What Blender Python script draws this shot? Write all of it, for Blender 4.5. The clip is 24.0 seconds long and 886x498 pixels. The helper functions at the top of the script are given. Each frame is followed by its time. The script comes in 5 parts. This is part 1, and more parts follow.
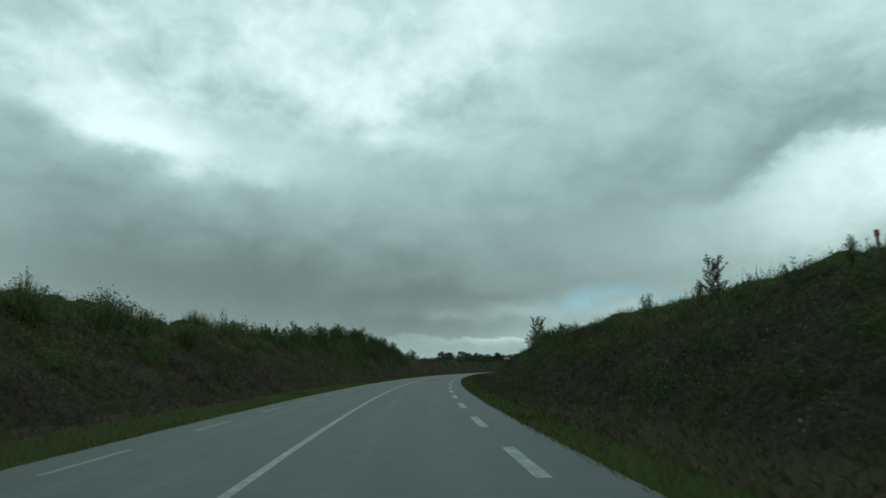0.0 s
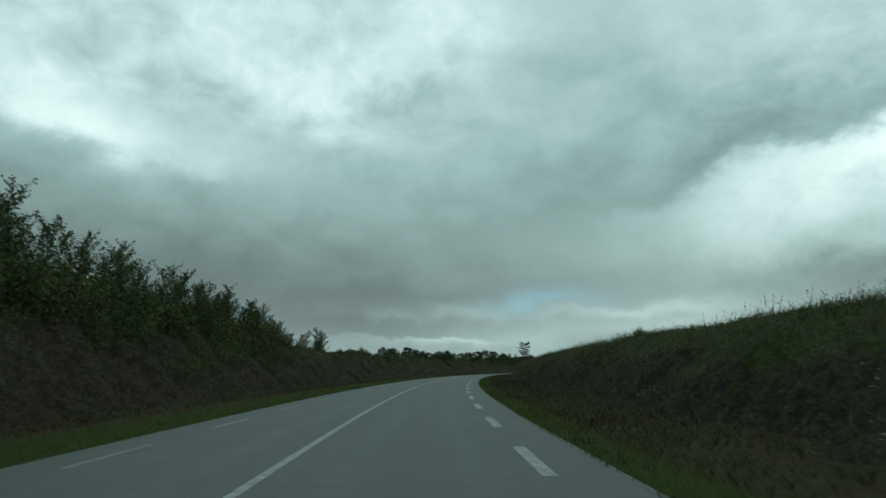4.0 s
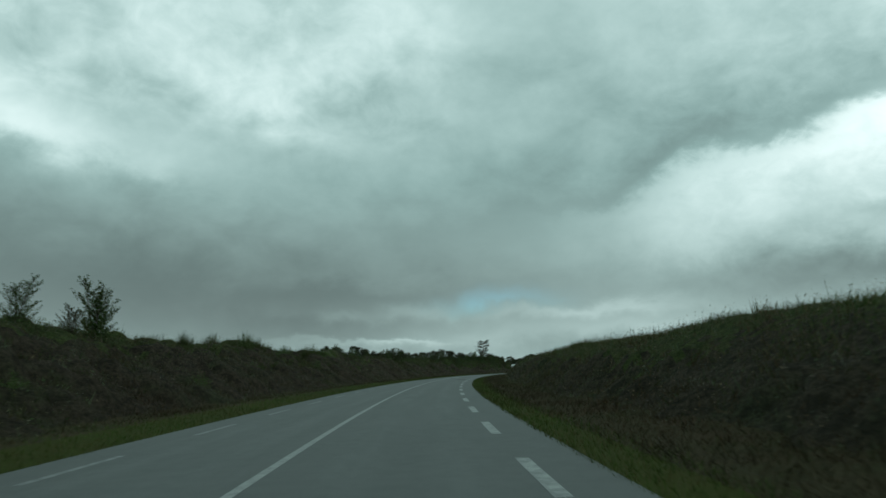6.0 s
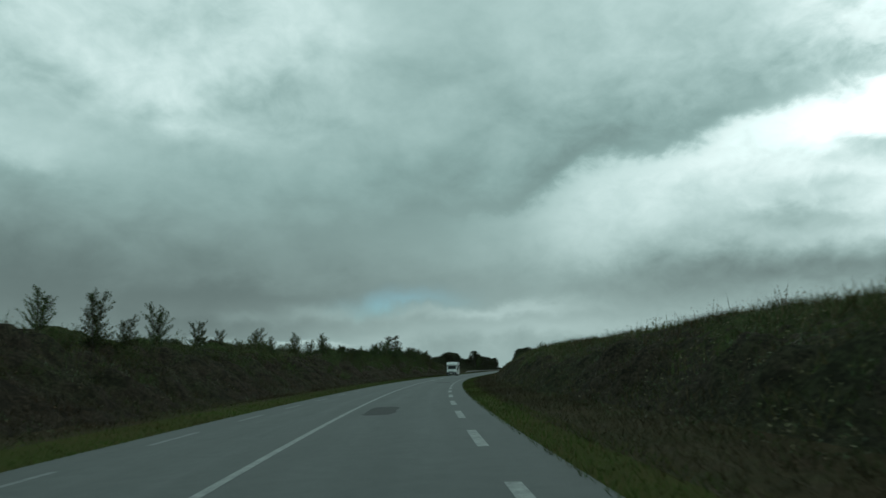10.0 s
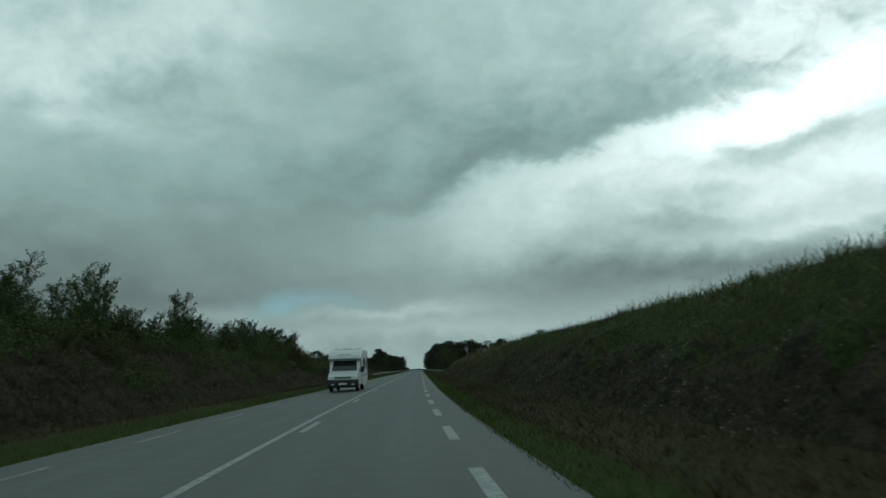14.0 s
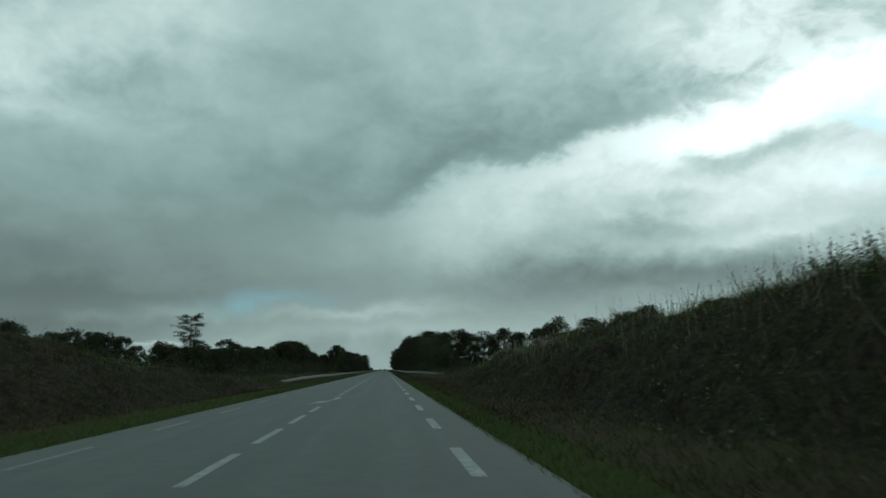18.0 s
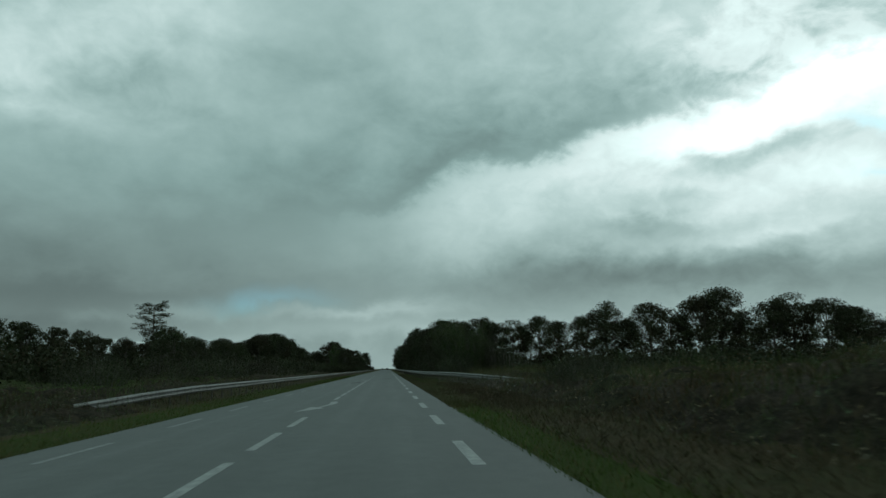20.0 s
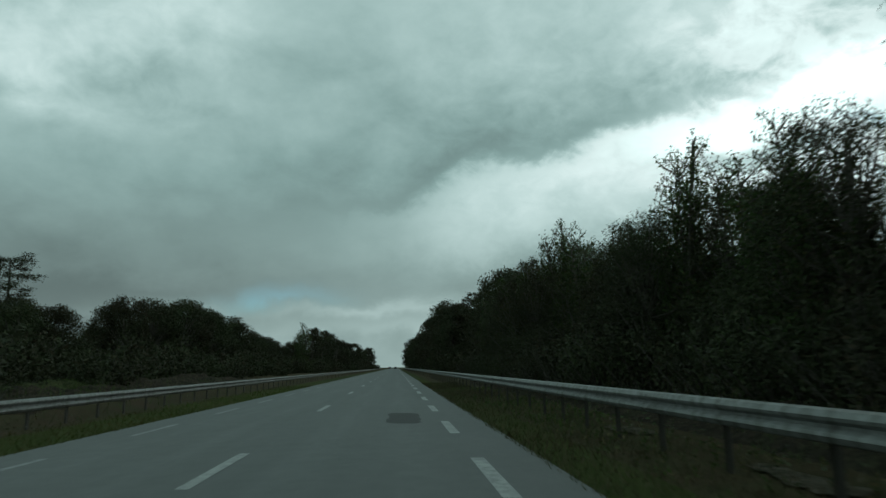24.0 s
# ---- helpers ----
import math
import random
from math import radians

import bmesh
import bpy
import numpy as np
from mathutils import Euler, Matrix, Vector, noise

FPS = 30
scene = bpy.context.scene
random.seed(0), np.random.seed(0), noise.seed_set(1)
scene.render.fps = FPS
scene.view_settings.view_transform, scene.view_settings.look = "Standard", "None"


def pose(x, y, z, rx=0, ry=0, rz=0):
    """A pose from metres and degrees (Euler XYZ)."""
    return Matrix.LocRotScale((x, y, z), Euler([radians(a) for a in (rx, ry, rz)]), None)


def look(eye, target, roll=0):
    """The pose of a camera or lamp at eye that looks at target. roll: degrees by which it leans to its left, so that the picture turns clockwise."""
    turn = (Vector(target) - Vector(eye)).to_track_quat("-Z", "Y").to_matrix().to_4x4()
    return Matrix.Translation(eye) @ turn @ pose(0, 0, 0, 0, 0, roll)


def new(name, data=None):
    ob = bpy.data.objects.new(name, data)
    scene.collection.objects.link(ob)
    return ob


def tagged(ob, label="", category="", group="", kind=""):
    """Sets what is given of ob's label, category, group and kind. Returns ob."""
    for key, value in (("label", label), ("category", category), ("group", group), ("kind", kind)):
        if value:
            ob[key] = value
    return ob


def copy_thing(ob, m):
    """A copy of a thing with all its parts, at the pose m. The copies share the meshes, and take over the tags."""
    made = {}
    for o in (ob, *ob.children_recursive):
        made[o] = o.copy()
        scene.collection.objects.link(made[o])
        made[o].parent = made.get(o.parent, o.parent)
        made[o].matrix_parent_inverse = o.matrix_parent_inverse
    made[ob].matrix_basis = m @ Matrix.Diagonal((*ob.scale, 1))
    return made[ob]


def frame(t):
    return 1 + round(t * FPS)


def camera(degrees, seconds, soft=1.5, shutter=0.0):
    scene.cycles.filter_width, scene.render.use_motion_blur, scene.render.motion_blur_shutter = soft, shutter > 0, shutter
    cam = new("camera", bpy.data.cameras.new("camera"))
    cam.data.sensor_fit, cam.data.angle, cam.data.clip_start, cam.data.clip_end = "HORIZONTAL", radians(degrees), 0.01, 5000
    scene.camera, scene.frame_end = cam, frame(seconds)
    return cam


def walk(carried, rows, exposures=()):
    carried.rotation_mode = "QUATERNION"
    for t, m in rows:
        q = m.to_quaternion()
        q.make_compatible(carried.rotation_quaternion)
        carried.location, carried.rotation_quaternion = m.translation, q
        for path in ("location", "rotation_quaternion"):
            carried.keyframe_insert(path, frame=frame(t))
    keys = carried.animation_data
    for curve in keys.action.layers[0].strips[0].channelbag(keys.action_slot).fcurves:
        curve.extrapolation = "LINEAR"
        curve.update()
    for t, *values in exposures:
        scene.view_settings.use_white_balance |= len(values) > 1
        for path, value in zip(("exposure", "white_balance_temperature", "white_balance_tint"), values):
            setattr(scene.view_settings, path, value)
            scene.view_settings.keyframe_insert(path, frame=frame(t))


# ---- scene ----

# ---------------------------------------------------------------- the drive
LENS = 66.3
cam = camera(LENS, 24.0, 1.5, 0.15)

# seconds, metres along the road
GONE = ((-4, -81), (0, 0), (1, 20.3), (5, 102.1), (7, 145.8), (10, 214.4), (14, 308.5), (17, 377.4), (21, 470.9), (24, 538.5), (40, 898.5))
# seconds, heading of the road in degrees (left positive)
HEADING = ((-4, 5.2), (-1, 5.03), (0, 3.29), (1, 1.57), (2, -0), (3, -1.8), (4, -3.3), (5, -4.74),
        (6, -6.63), (7, -8.49), (8, -10.12), (9, -12.03), (10, -14.06), (11, -16.07), (12, -17.76), (13, -19.53),
        (14, -21.23), (15, -22.42), (16, -23), (40, -23))
# seconds, metres from the centre line to the camera
OFFSET = ((0, 1.89), (1, 2.0), (5, 2.0), (7, 2.1), (10, 2.39), (12, 2.5), (14, 2.54), (17, 2.4), (21, 2.21), (24, 2.33))
# seconds, yaw, pitch, roll of the camera in degrees
TURN = ((0, -0, 9.9, -0.02), (0.5, -0.14, 10.1, 0.14), (1, -0.42, 10.21, 0.35), (1.5, -0.92, 10.13, 0.61), (2, -1.51, 10.03, 0.69),
        (2.5, -2.26, 9.94, 0.72), (3, -3.05, 9.93, 0.72), (3.5, -3.88, 9.92, 0.69), (4, -4.74, 9.92, 0.66), (4.5, -5.67, 9.91, 0.57),
        (5, -6.73, 9.92, 0.32), (5.5, -7.8, 9.97, 0.02), (6, -8.8, 10.02, -0.16), (6.5, -9.73, 10.09, -0.22), (7, -10.68, 10.12, -0.21),
        (7.5, -11.72, 10.08, -0.23), (8, -12.8, 10.08, -0.4), (8.5, -13.85, 10.07, -0.56), (9, -14.87, 10.08, -0.59), (9.5, -15.84, 10.06, -0.65),
        (10, -16.81, 10.05, -0.69), (10.5, -17.79, 10.06, -0.8), (11, -18.83, 10.06, -0.92), (11.5, -19.89, 10.05, -1.04), (12, -20.94, 10.05, -1.16),
        (12.5, -22, 10.04, -1.26), (13, -23.11, 10, -1.39), (13.5, -24.16, 9.98, -1.66), (14, -25.17, 9.93, -1.79), (14.5, -26.15, 9.94, -1.98),
        (15, -26.97, 9.97, -2.05), (15.5, -27.5, 10, -1.78), (16, -27.79, 10, -1.49), (16.5, -27.95, 9.98, -1.36), (17, -27.99, 9.97, -1.21),
        (17.5, -27.98, 9.97, -1.09), (18, -27.97, 9.96, -1.05), (18.5, -27.95, 9.95, -1.03), (19, -27.91, 9.94, -1.05), (19.5, -27.85, 9.92, -1.07),
        (20, -27.78, 9.9, -1.08), (20.5, -27.7, 9.88, -1.07), (21, -27.61, 9.84, -0.93), (21.5, -27.53, 9.81, -0.75), (22, -27.47, 9.8, -0.71),
        (22.5, -27.43, 9.81, -0.74), (23, -27.39, 9.82, -0.7), (23.5, -27.25, 9.82, -0.73), (24, -27.02, 9.82, -0.75))
EYE = 1.30


def curve(table, t, column=1):
    """A smooth value of a table at t."""
    rows = np.array(table, float)
    return np.interp(t, rows[:, 0], rows[:, column])


# the centre line: places every 0.05 s of the drive, then evened out to metres
TT = np.arange(-3.5, 27.0, 0.05)
head = curve(HEADING, TT)
head = np.convolve(np.pad(head, 20, mode="edge"), np.ones(41) / 41, "valid")
SS = curve(GONE, TT)
SS = np.convolve(np.pad(SS, 20, mode="reflect", reflect_type="odd"), np.ones(41) / 41, "valid")
step = np.diff(SS, append=SS[-1] + 1.1)
CX = np.concatenate([[0], np.cumsum(-np.sin(np.radians(head)) * step)[:-1]])
CY = np.concatenate([[0], np.cumsum(np.cos(np.radians(head)) * step)[:-1]])
ZERO = np.interp(0, TT, SS)
CX, CY, SS = CX - np.interp(0, TT, CX), CY - np.interp(0, TT, CY), SS - ZERO
S_END = SS[-1]


def s_at(t):
    """Metres along the road at t seconds of the drive."""
    return float(np.interp(t, TT, SS))


def axis(s):
    """Centre line and heading (radians) at s metres; straight on past the last bend."""
    s = np.asarray(s, float)
    x, y, a = np.interp(s, SS, CX), np.interp(s, SS, CY), np.radians(np.interp(s, SS, head))
    over = np.maximum(s - S_END, 0)
    return x - np.sin(a) * over, y + np.cos(a) * over, a


def place(s, d, z=0.0):
    """World points for metres along the road, metres to the right of its centre line, and height."""
    x, y, a = axis(s)
    return np.stack(np.broadcast_arrays(x + np.cos(a) * d, y + np.sin(a) * d, z), -1)


def tilt(s, d):
    """Height of the carriageway: banked through the bend, cambered on the straight."""
    s, d = np.broadcast_arrays(np.asarray(s, float), np.asarray(d, float))
    w = np.clip((np.interp(s, SS, TT) - 12) / 3, 0, 1)
    return np.where(d > 0, (0.018 - 0.030 * w) * d, (0.053 - 0.020 * w) * d)


rows = []
for t, yaw, pitch, roll in TURN:
    o = float(curve(OFFSET, t))
    x, y, z = place(s_at(t), o, EYE + tilt(s_at(t), o))
    rows.append((t, pose(x, y, z, 90 + pitch, 0, yaw) @ pose(0, 0, 0, 0, 0, roll)))
walk(cam, rows, ((0, 0.24), (4, 0.14), (7, 0.0), (12, -0.08), (16, -0.2), (21, -0.2), (24, -0.16)))

# ---------------------------------------------------------------- sky and sun
world = bpy.data.worlds.new("overcast_sky")
scene.world = world
world.use_nodes = True


class Graph:
    """Short writing for node trees."""

    def __init__(self, tree):
        self.tree = tree

    def add(self, kind, **values):
        node = self.tree.nodes.new(kind)
        for key, value in values.items():
            if key == "inputs":
                for name, v in value.items():
                    self.put(node.inputs[name], v)
            elif key == "operation":
                node.operation = value
            elif key == "blend_type":
                node.blend_type = value
            elif key == "data_type":
                node.data_type = value
            elif key == "sky_type":
                node.sky_type = value
            elif key == "clamp":
                node.use_clamp = value
        return node

    def put(self, socket, v):
        if isinstance(v, bpy.types.NodeSocket):
            self.tree.links.new(v, socket)
        else:
            socket.default_value = v

    def m(self, op, a, b=0.0, c=0.0, clamp=False):
        n = self.add("ShaderNodeMath", operation=op, clamp=clamp)
        for i, v in enumerate((a, b, c)):
            self.put(n.inputs[i], v)
        return n.outputs[0]

    def vec(self, op, a, b=(0, 0, 0)):
        n = self.add("ShaderNodeVectorMath", operation=op)
        self.put(n.inputs[0], a)
        if op == "SCALE":
            self.put(n.inputs[3], b)
        else:
            self.put(n.inputs[1], b)
        return n.outputs[0]

    def noise(self, vector, scale, detail=4.0, rough=0.55, distortion=0.0):
        n = self.add("ShaderNodeTexNoise", inputs={"Vector": vector, "Scale": scale, "Detail": detail, "Roughness": rough, "Distortion": distortion})
        return n.outputs[0]

    def ramp(self, fac, stops):
        n = self.add("ShaderNodeValToRGB")
        el = n.color_ramp.elements
        while len(el) < len(stops):
            el.new(0.5)
        for e, (p, c) in zip(el, stops):
            e.position = p
            e.color = (c, c, c, 1) if not isinstance(c, tuple) else (*c, 1)
        self.put(n.inputs[0], fac)
        return n.outputs[0]

    def mix(self, fac, a, b, blend="MIX"):
        n = self.add("ShaderNodeMix", data_type="RGBA", blend_type=blend)
        self.put(n.inputs[0], fac)
        self.put(n.inputs[6], a if not isinstance(a, tuple) else (*a, 1))
        self.put(n.inputs[7], b if not isinstance(b, tuple) else (*b, 1))
        return n.outputs[2]


SUN_AZ, SUN_EL = 62.0, 30.0      # degrees to the right of the first view; the bright side of the cloud


def build_sky():
    tree = world.node_tree
    tree.nodes.clear()
    g = Graph(tree)
    out = g.add("ShaderNodeOutputWorld")
    way = g.add("ShaderNodeTexCoord").outputs["Generated"]
    sep = g.add("ShaderNodeSeparateXYZ", inputs={0: way})
    az = g.m("MULTIPLY", g.m("ARCTAN2", sep.outputs[0], sep.outputs[1]), 57.2958)   # degrees, right positive
    el = g.m("MULTIPLY", g.m("ARCSINE", sep.outputs[2]), 57.2958)
    # clouds lie in sheets: look them up on a flat layer, stretched along the wind
    up = g.m("MAXIMUM", g.m("ADD", sep.outputs[2], 0.16), 0.03)
    fx, fy = g.m("DIVIDE", sep.outputs[0], up), g.m("DIVIDE", sep.outputs[1], up)
    flat = g.add("ShaderNodeCombineXYZ", inputs={0: g.m("ADD", fx, g.m("MULTIPLY", fy, -0.35)), 1: g.m("ADD", fy, g.m("MULTIPLY", fx, 0.35)), 2: 0.0}).outputs[0]
    big = g.noise(flat, 1.0, 4.0, 0.5, 0.4)
    fine = g.noise(flat, 3.4, 6.0, 0.58, 0.5)
    puff = g.noise(g.vec("MULTIPLY", way, (1.0, 1.0, 1.5)), 9.0, 7.0, 0.56, 0.2)
    # ragged edges for the large forms
    waz = g.m("ADD", az, g.m("MULTIPLY", g.m("SUBTRACT", g.noise(way, 7.0, 5.0, 0.6), 0.5), 9.0))
    wel = g.m("ADD", el, g.m("MULTIPLY", g.m("SUBTRACT", puff, 0.5), 5.0))

    def form(a, e, wide, high, lean, edge=0.0):
        """1 inside a leaning cloud form, 0 outside; with an edge it starts sharply at its axis and fades to one side."""
        c, s = math.cos(radians(lean)), math.sin(radians(lean))
        da, de = g.m("SUBTRACT", waz, a), g.m("SUBTRACT", wel, e)
        u = g.m("ADD", g.m("MULTIPLY", da, c / wide), g.m("MULTIPLY", de, s / wide))
        v = g.m("ADD", g.m("MULTIPLY", da, -s / high), g.m("MULTIPLY", de, c / high))
        r = g.m("ADD", g.m("MULTIPLY", u, u), g.m("MULTIPLY", v, v))
        bell = g.m("POWER", 2.718, g.m("MULTIPLY", r, -1.0))
        if edge:
            step = g.m("DIVIDE", 1.0, g.m("ADD", 1.0, g.m("POWER", 2.718, g.m("MULTIPLY", v, -edge))))
            bell = g.m("MULTIPLY", bell, step)
        return bell

    calm = g.ramp(g.m("DIVIDE", el, 40.0, clamp=True), ((0.20, 0.0), (0.42, 1.0)))
    total = g.m("ADD", 0.447, g.m("MULTIPLY", g.m("MULTIPLY", g.m("SUBTRACT", big, 0.5), calm), 0.13))
    total = g.m("ADD", total, g.m("MULTIPLY", g.m("MULTIPLY", g.m("SUBTRACT", fine, 0.5), calm), 0.07))
    total = g.m("ADD", total, g.m("MULTIPLY", g.m("MULTIPLY", g.m("SUBTRACT", puff, 0.5), g.ramp(g.m("DIVIDE", el, 40.0, clamp=True), ((0.02, 1.0), (0.09, 0.9), (0.16, 0.22), (0.32, 0.25), (0.42, 0.8), (0.55, 1.0)))), 0.28))
    wisp = g.noise(g.vec("MULTIPLY", way, (1.0, 1.0, 1.5)), 26.0, 6.0, 0.58, 0.5)
    # the torn lower edge of the dark bank, rising to the right, and the bright gap below it
    share = g.m("DIVIDE", g.m("ADD", az, 0.0), 80.0, clamp=True)
    edge = g.m("MULTIPLY", g.ramp(share, tuple((a / 80, e / 40) for a, e in GAP_EDGE)), 40.0)
    gain = g.ramp(share, tuple((a / 80, e) for a, e in GAP_GAIN))
    tear = g.m("ADD", g.m("MULTIPLY", g.m("SUBTRACT", wisp, 0.5), 2.4), g.m("MULTIPLY", g.m("SUBTRACT", puff, 0.5), 6.0))
    over = g.m("ADD", g.m("SUBTRACT", el, edge), tear)
    below = g.m("DIVIDE", 1.0, g.m("ADD", 1.0, g.m("POWER", 2.718, g.m("MULTIPLY", over, 2.3))))
    fade = g.m("POWER", 2.718, g.m("MULTIPLY", g.m("ABSOLUTE", over), -0.14))
    total = g.m("ADD", total, g.m("MULTIPLY", g.m("MULTIPLY", below, fade), gain))
    shade = g.m("MULTIPLY", g.m("SUBTRACT", 1.0, below), g.m("POWER", 2.718, g.m("MULTIPLY", g.m("ABSOLUTE", over), -0.27)))
    total = g.m("SUBTRACT", total, g.m("MULTIPLY", g.m("MULTIPLY", shade, g.ramp(share, ((0.0, 0.0), (0.20, 0.35), (0.30, 1.0), (0.55, 1.0), (0.66, 0.25), (1.0, 0.0)))), 0.13))
    total = g.m("ADD", total, g.m("MULTIPLY", g.m("SUBTRACT", wisp, 0.5), g.m("MULTIPLY", g.m("ADD", 0.05, g.m("MULTIPLY", gain, 0.24)), g.ramp(g.m("DIVIDE", el, 40.0, clamp=True), ((0.16, 0.35), (0.40, 1.0))))))
    # the low cloud's torn base over the horizon ahead, paler air and a lit rim below it
    ahead = g.ramp(g.m("DIVIDE", g.m("ADD", az, 16.0), 32.0, clamp=True), ((0.0, 0.0), (0.22, 0.8), (0.5, 1.0), (0.74, 1.0), (0.88, 0.0)))
    rim = g.ramp(g.m("DIVIDE", g.m("ADD", az, 16.0), 32.0, clamp=True), ((0.30, 0.15), (0.54, 0.45), (0.62, 1.0), (0.68, 0.9), (0.82, 0.2)))
    base = g.m("ADD", g.m("SUBTRACT", el, 2.25), g.m("ADD", g.m("MULTIPLY", g.m("SUBTRACT", wisp, 0.5), 1.6), g.m("MULTIPLY", g.m("SUBTRACT", puff, 0.5), 2.6)))
    under = g.m("DIVIDE", 1.0, g.m("ADD", 1.0, g.m("POWER", 2.718, g.m("MULTIPLY", base, 7.0))))
    near = g.m("POWER", 2.718, g.m("MULTIPLY", g.m("ABSOLUTE", base), -3.2))
    total = g.m("ADD", total, g.m("MULTIPLY", g.m("MULTIPLY", under, ahead), g.m("ADD", 0.01, g.m("MULTIPLY", g.m("MULTIPLY", near, rim), 0.46))))
    total = g.m("SUBTRACT", total, g.m("MULTIPLY", g.m("MULTIPLY", g.m("SUBTRACT", 1.0, under), ahead), g.m("MULTIPLY", near, 0.05)))
    # heaped cloud high on the other side
    heap = g.noise(g.vec("MULTIPLY", way, (1.0, 1.0, 1.3)), 17.0, 6.0, 0.55, 0.4)
    high = g.m("MULTIPLY", g.m("DIVIDE", g.m("SUBTRACT", 14.0, az), 14.0, clamp=True), g.ramp(g.m("DIVIDE", el, 40.0, clamp=True), ((0.42, 0.0), (0.52, 1.0))))
    total = g.m("ADD", total, g.m("MULTIPLY", g.m("MULTIPLY", g.m("SUBTRACT", heap, 0.5), high), 0.50))
    # broken, lit cloud above the gap's far end
    lump = g.noise(g.vec("MULTIPLY", way, (1.0, 1.0, 1.7)), 13.0, 6.0, 0.56, 0.3)
    reach = g.m("MULTIPLY", g.m("DIVIDE", g.m("SUBTRACT", az, 43.0), 10.0, clamp=True), g.ramp(g.m("DIVIDE", el, 40.0, clamp=True), ((0.45, 0.0), (0.55, 1.0), (0.75, 0.4))))
    total = g.m("ADD", total, g.m("MULTIPLY", g.m("MULTIPLY", g.m("SUBTRACT", g.ramp(lump, ((0.42, 0.0), (0.60, 1.0))), 0.35), reach), 0.42))
    for row in (*HEAPED, *SHEET, *DRIFT, *LOW_CLOUD):
        total = g.m("ADD", total, g.m("MULTIPLY", form(*row[:5], *row[6:]), row[5]))
    total = g.m("MAXIMUM", total, 0.16)
    low = g.ramp(g.m("DIVIDE", el, 40.0, clamp=True), ((0.12, (0.72, 1.0, 0.965)), (0.40, (0.645, 1.0, 0.965))))
    cloud = g.mix(g.ramp(total, ((0.40, 0.0), (0.95, 1.0))), low, (0.81, 1.0, 0.985))
    lit = g.vec("SCALE", cloud, g.m("MINIMUM", total, 1.5))
    sky = g.add("ShaderNodeTexSky", sky_type="NISHITA")
    sky.sun_disc = False
    sky.sun_elevation, sky.sun_rotation = radians(SUN_EL), radians(SUN_AZ)
    clear = g.vec("SCALE", sky.outputs[0], 0.07)
    hole = 0.0
    for row in HOLES:
        hole = g.m("ADD", hole, g.m("MULTIPLY", form(*row[:5]), row[5]))
    hole = g.m("MULTIPLY", hole, g.ramp(puff, ((0.35, 0.3), (0.55, 1.0))), clamp=True)
    seen = g.mix(hole, lit, g.vec("MULTIPLY", clear, (0.62, 1.02, 1.16)))
    back = g.add("ShaderNodeBackground", inputs={"Color": seen, "Strength": 1.0})
    tree.links.new(back.outputs[0], out.inputs[0])


# cloud forms: azimuth and elevation in degrees, half width, half height, lean, gain in brightness, sharpness of the edge
HEAPED = (
    # light upper cloud to the left, with its bright torn edge
    (-14, 27, 18, 8, -8, 0.26), (-6.5, 21, 4, 1.8, -15, 0.22), (0, 24.5, 4.5, 2.2, 10, 0.16), (5, 29, 6, 3, 0, 0.22), (-32, 22.5, 5, 2, -10, 0.18),
    (-25, 16.8, 10, 3.6, -13, 0.50, 7.0), (-14, 24, 5, 2, -20, 0.10), (20, 36, 26, 8, 0, 0.10),
)
SHEET = (
    # grey sheet below it
    (-24, 8, 20, 6, -8, -0.20), (-2, 8, 16, 5, 0, -0.10), (24, 4.5, 70, 4.5, 0, -0.05), (32, 6.3, 18, 2.6, 0, -0.07), (10, 12, 16, 5, 5, -0.06), (34, 28, 20, 6, 0, 0.14), (54, 26, 12, 5, 0, 0.42),
)
DRIFT = (
    # what drifts in the bright gap
    (52.0, 15.9, 6.0, 1.0, 3, -0.46), (48, 13.4, 4, 0.7, 4, -0.16), (46, 11.0, 5, 1.1, -2, -0.26), (54, 9.7, 5, 0.5, 3, 0.16), (59, 13.2, 6, 1.8, 0, 0.30),
    (51, 7.0, 14, 1.9, -4, -0.26), (56, 11.5, 10, 3.5, 4, 0.14), (49, 17.0, 9, 1.6, 12, 0.20), (36, 7, 11, 2.2, 0, -0.12), (28, 9, 7, 2.5, 30, 0.05), (58, 18.6, 9, 2.2, 5, 0.22), (58, 20.5, 7, 2.5, 10, 0.32),
)
LOW_CLOUD = (
    # small clouds over the horizon
    (21, 4.7, 7, 0.6, 2, 0.17), (24, 3.2, 10, 0.8, 0, 0.10), (7, 4.8, 3.2, 0.7, 5, 0.09), (0, 4.4, 2.6, 0.6, 0, 0.06), (12, 2.4, 7, 0.8, 0, 0.08),
    (2, 6.5, 10, 1.2, 0, -0.05), (-1, 3.4, 11, 2.2, 0, -0.07),
)
GAP_EDGE = ((0, 10), (18, 12.6), (24, 13.2), (26, 14.0), (29, 15.9), (36, 16.9), (42, 18.5), (50, 19.9), (60, 21.5), (80, 22))
GAP_GAIN = ((0, 0), (17, 0.0), (23, 0.10), (30, 0.42), (40, 0.62), (48, 0.92), (58, 1.05), (80, 0.6))
HOLES = ((13.5, 5.6, 4.2, 0.75, 2, 0.8), (61.5, 16.6, 3.0, 0.6, -15, 1.0), (61.5, 13.2, 2.2, 0.35, 0, 0.6))
build_sky()

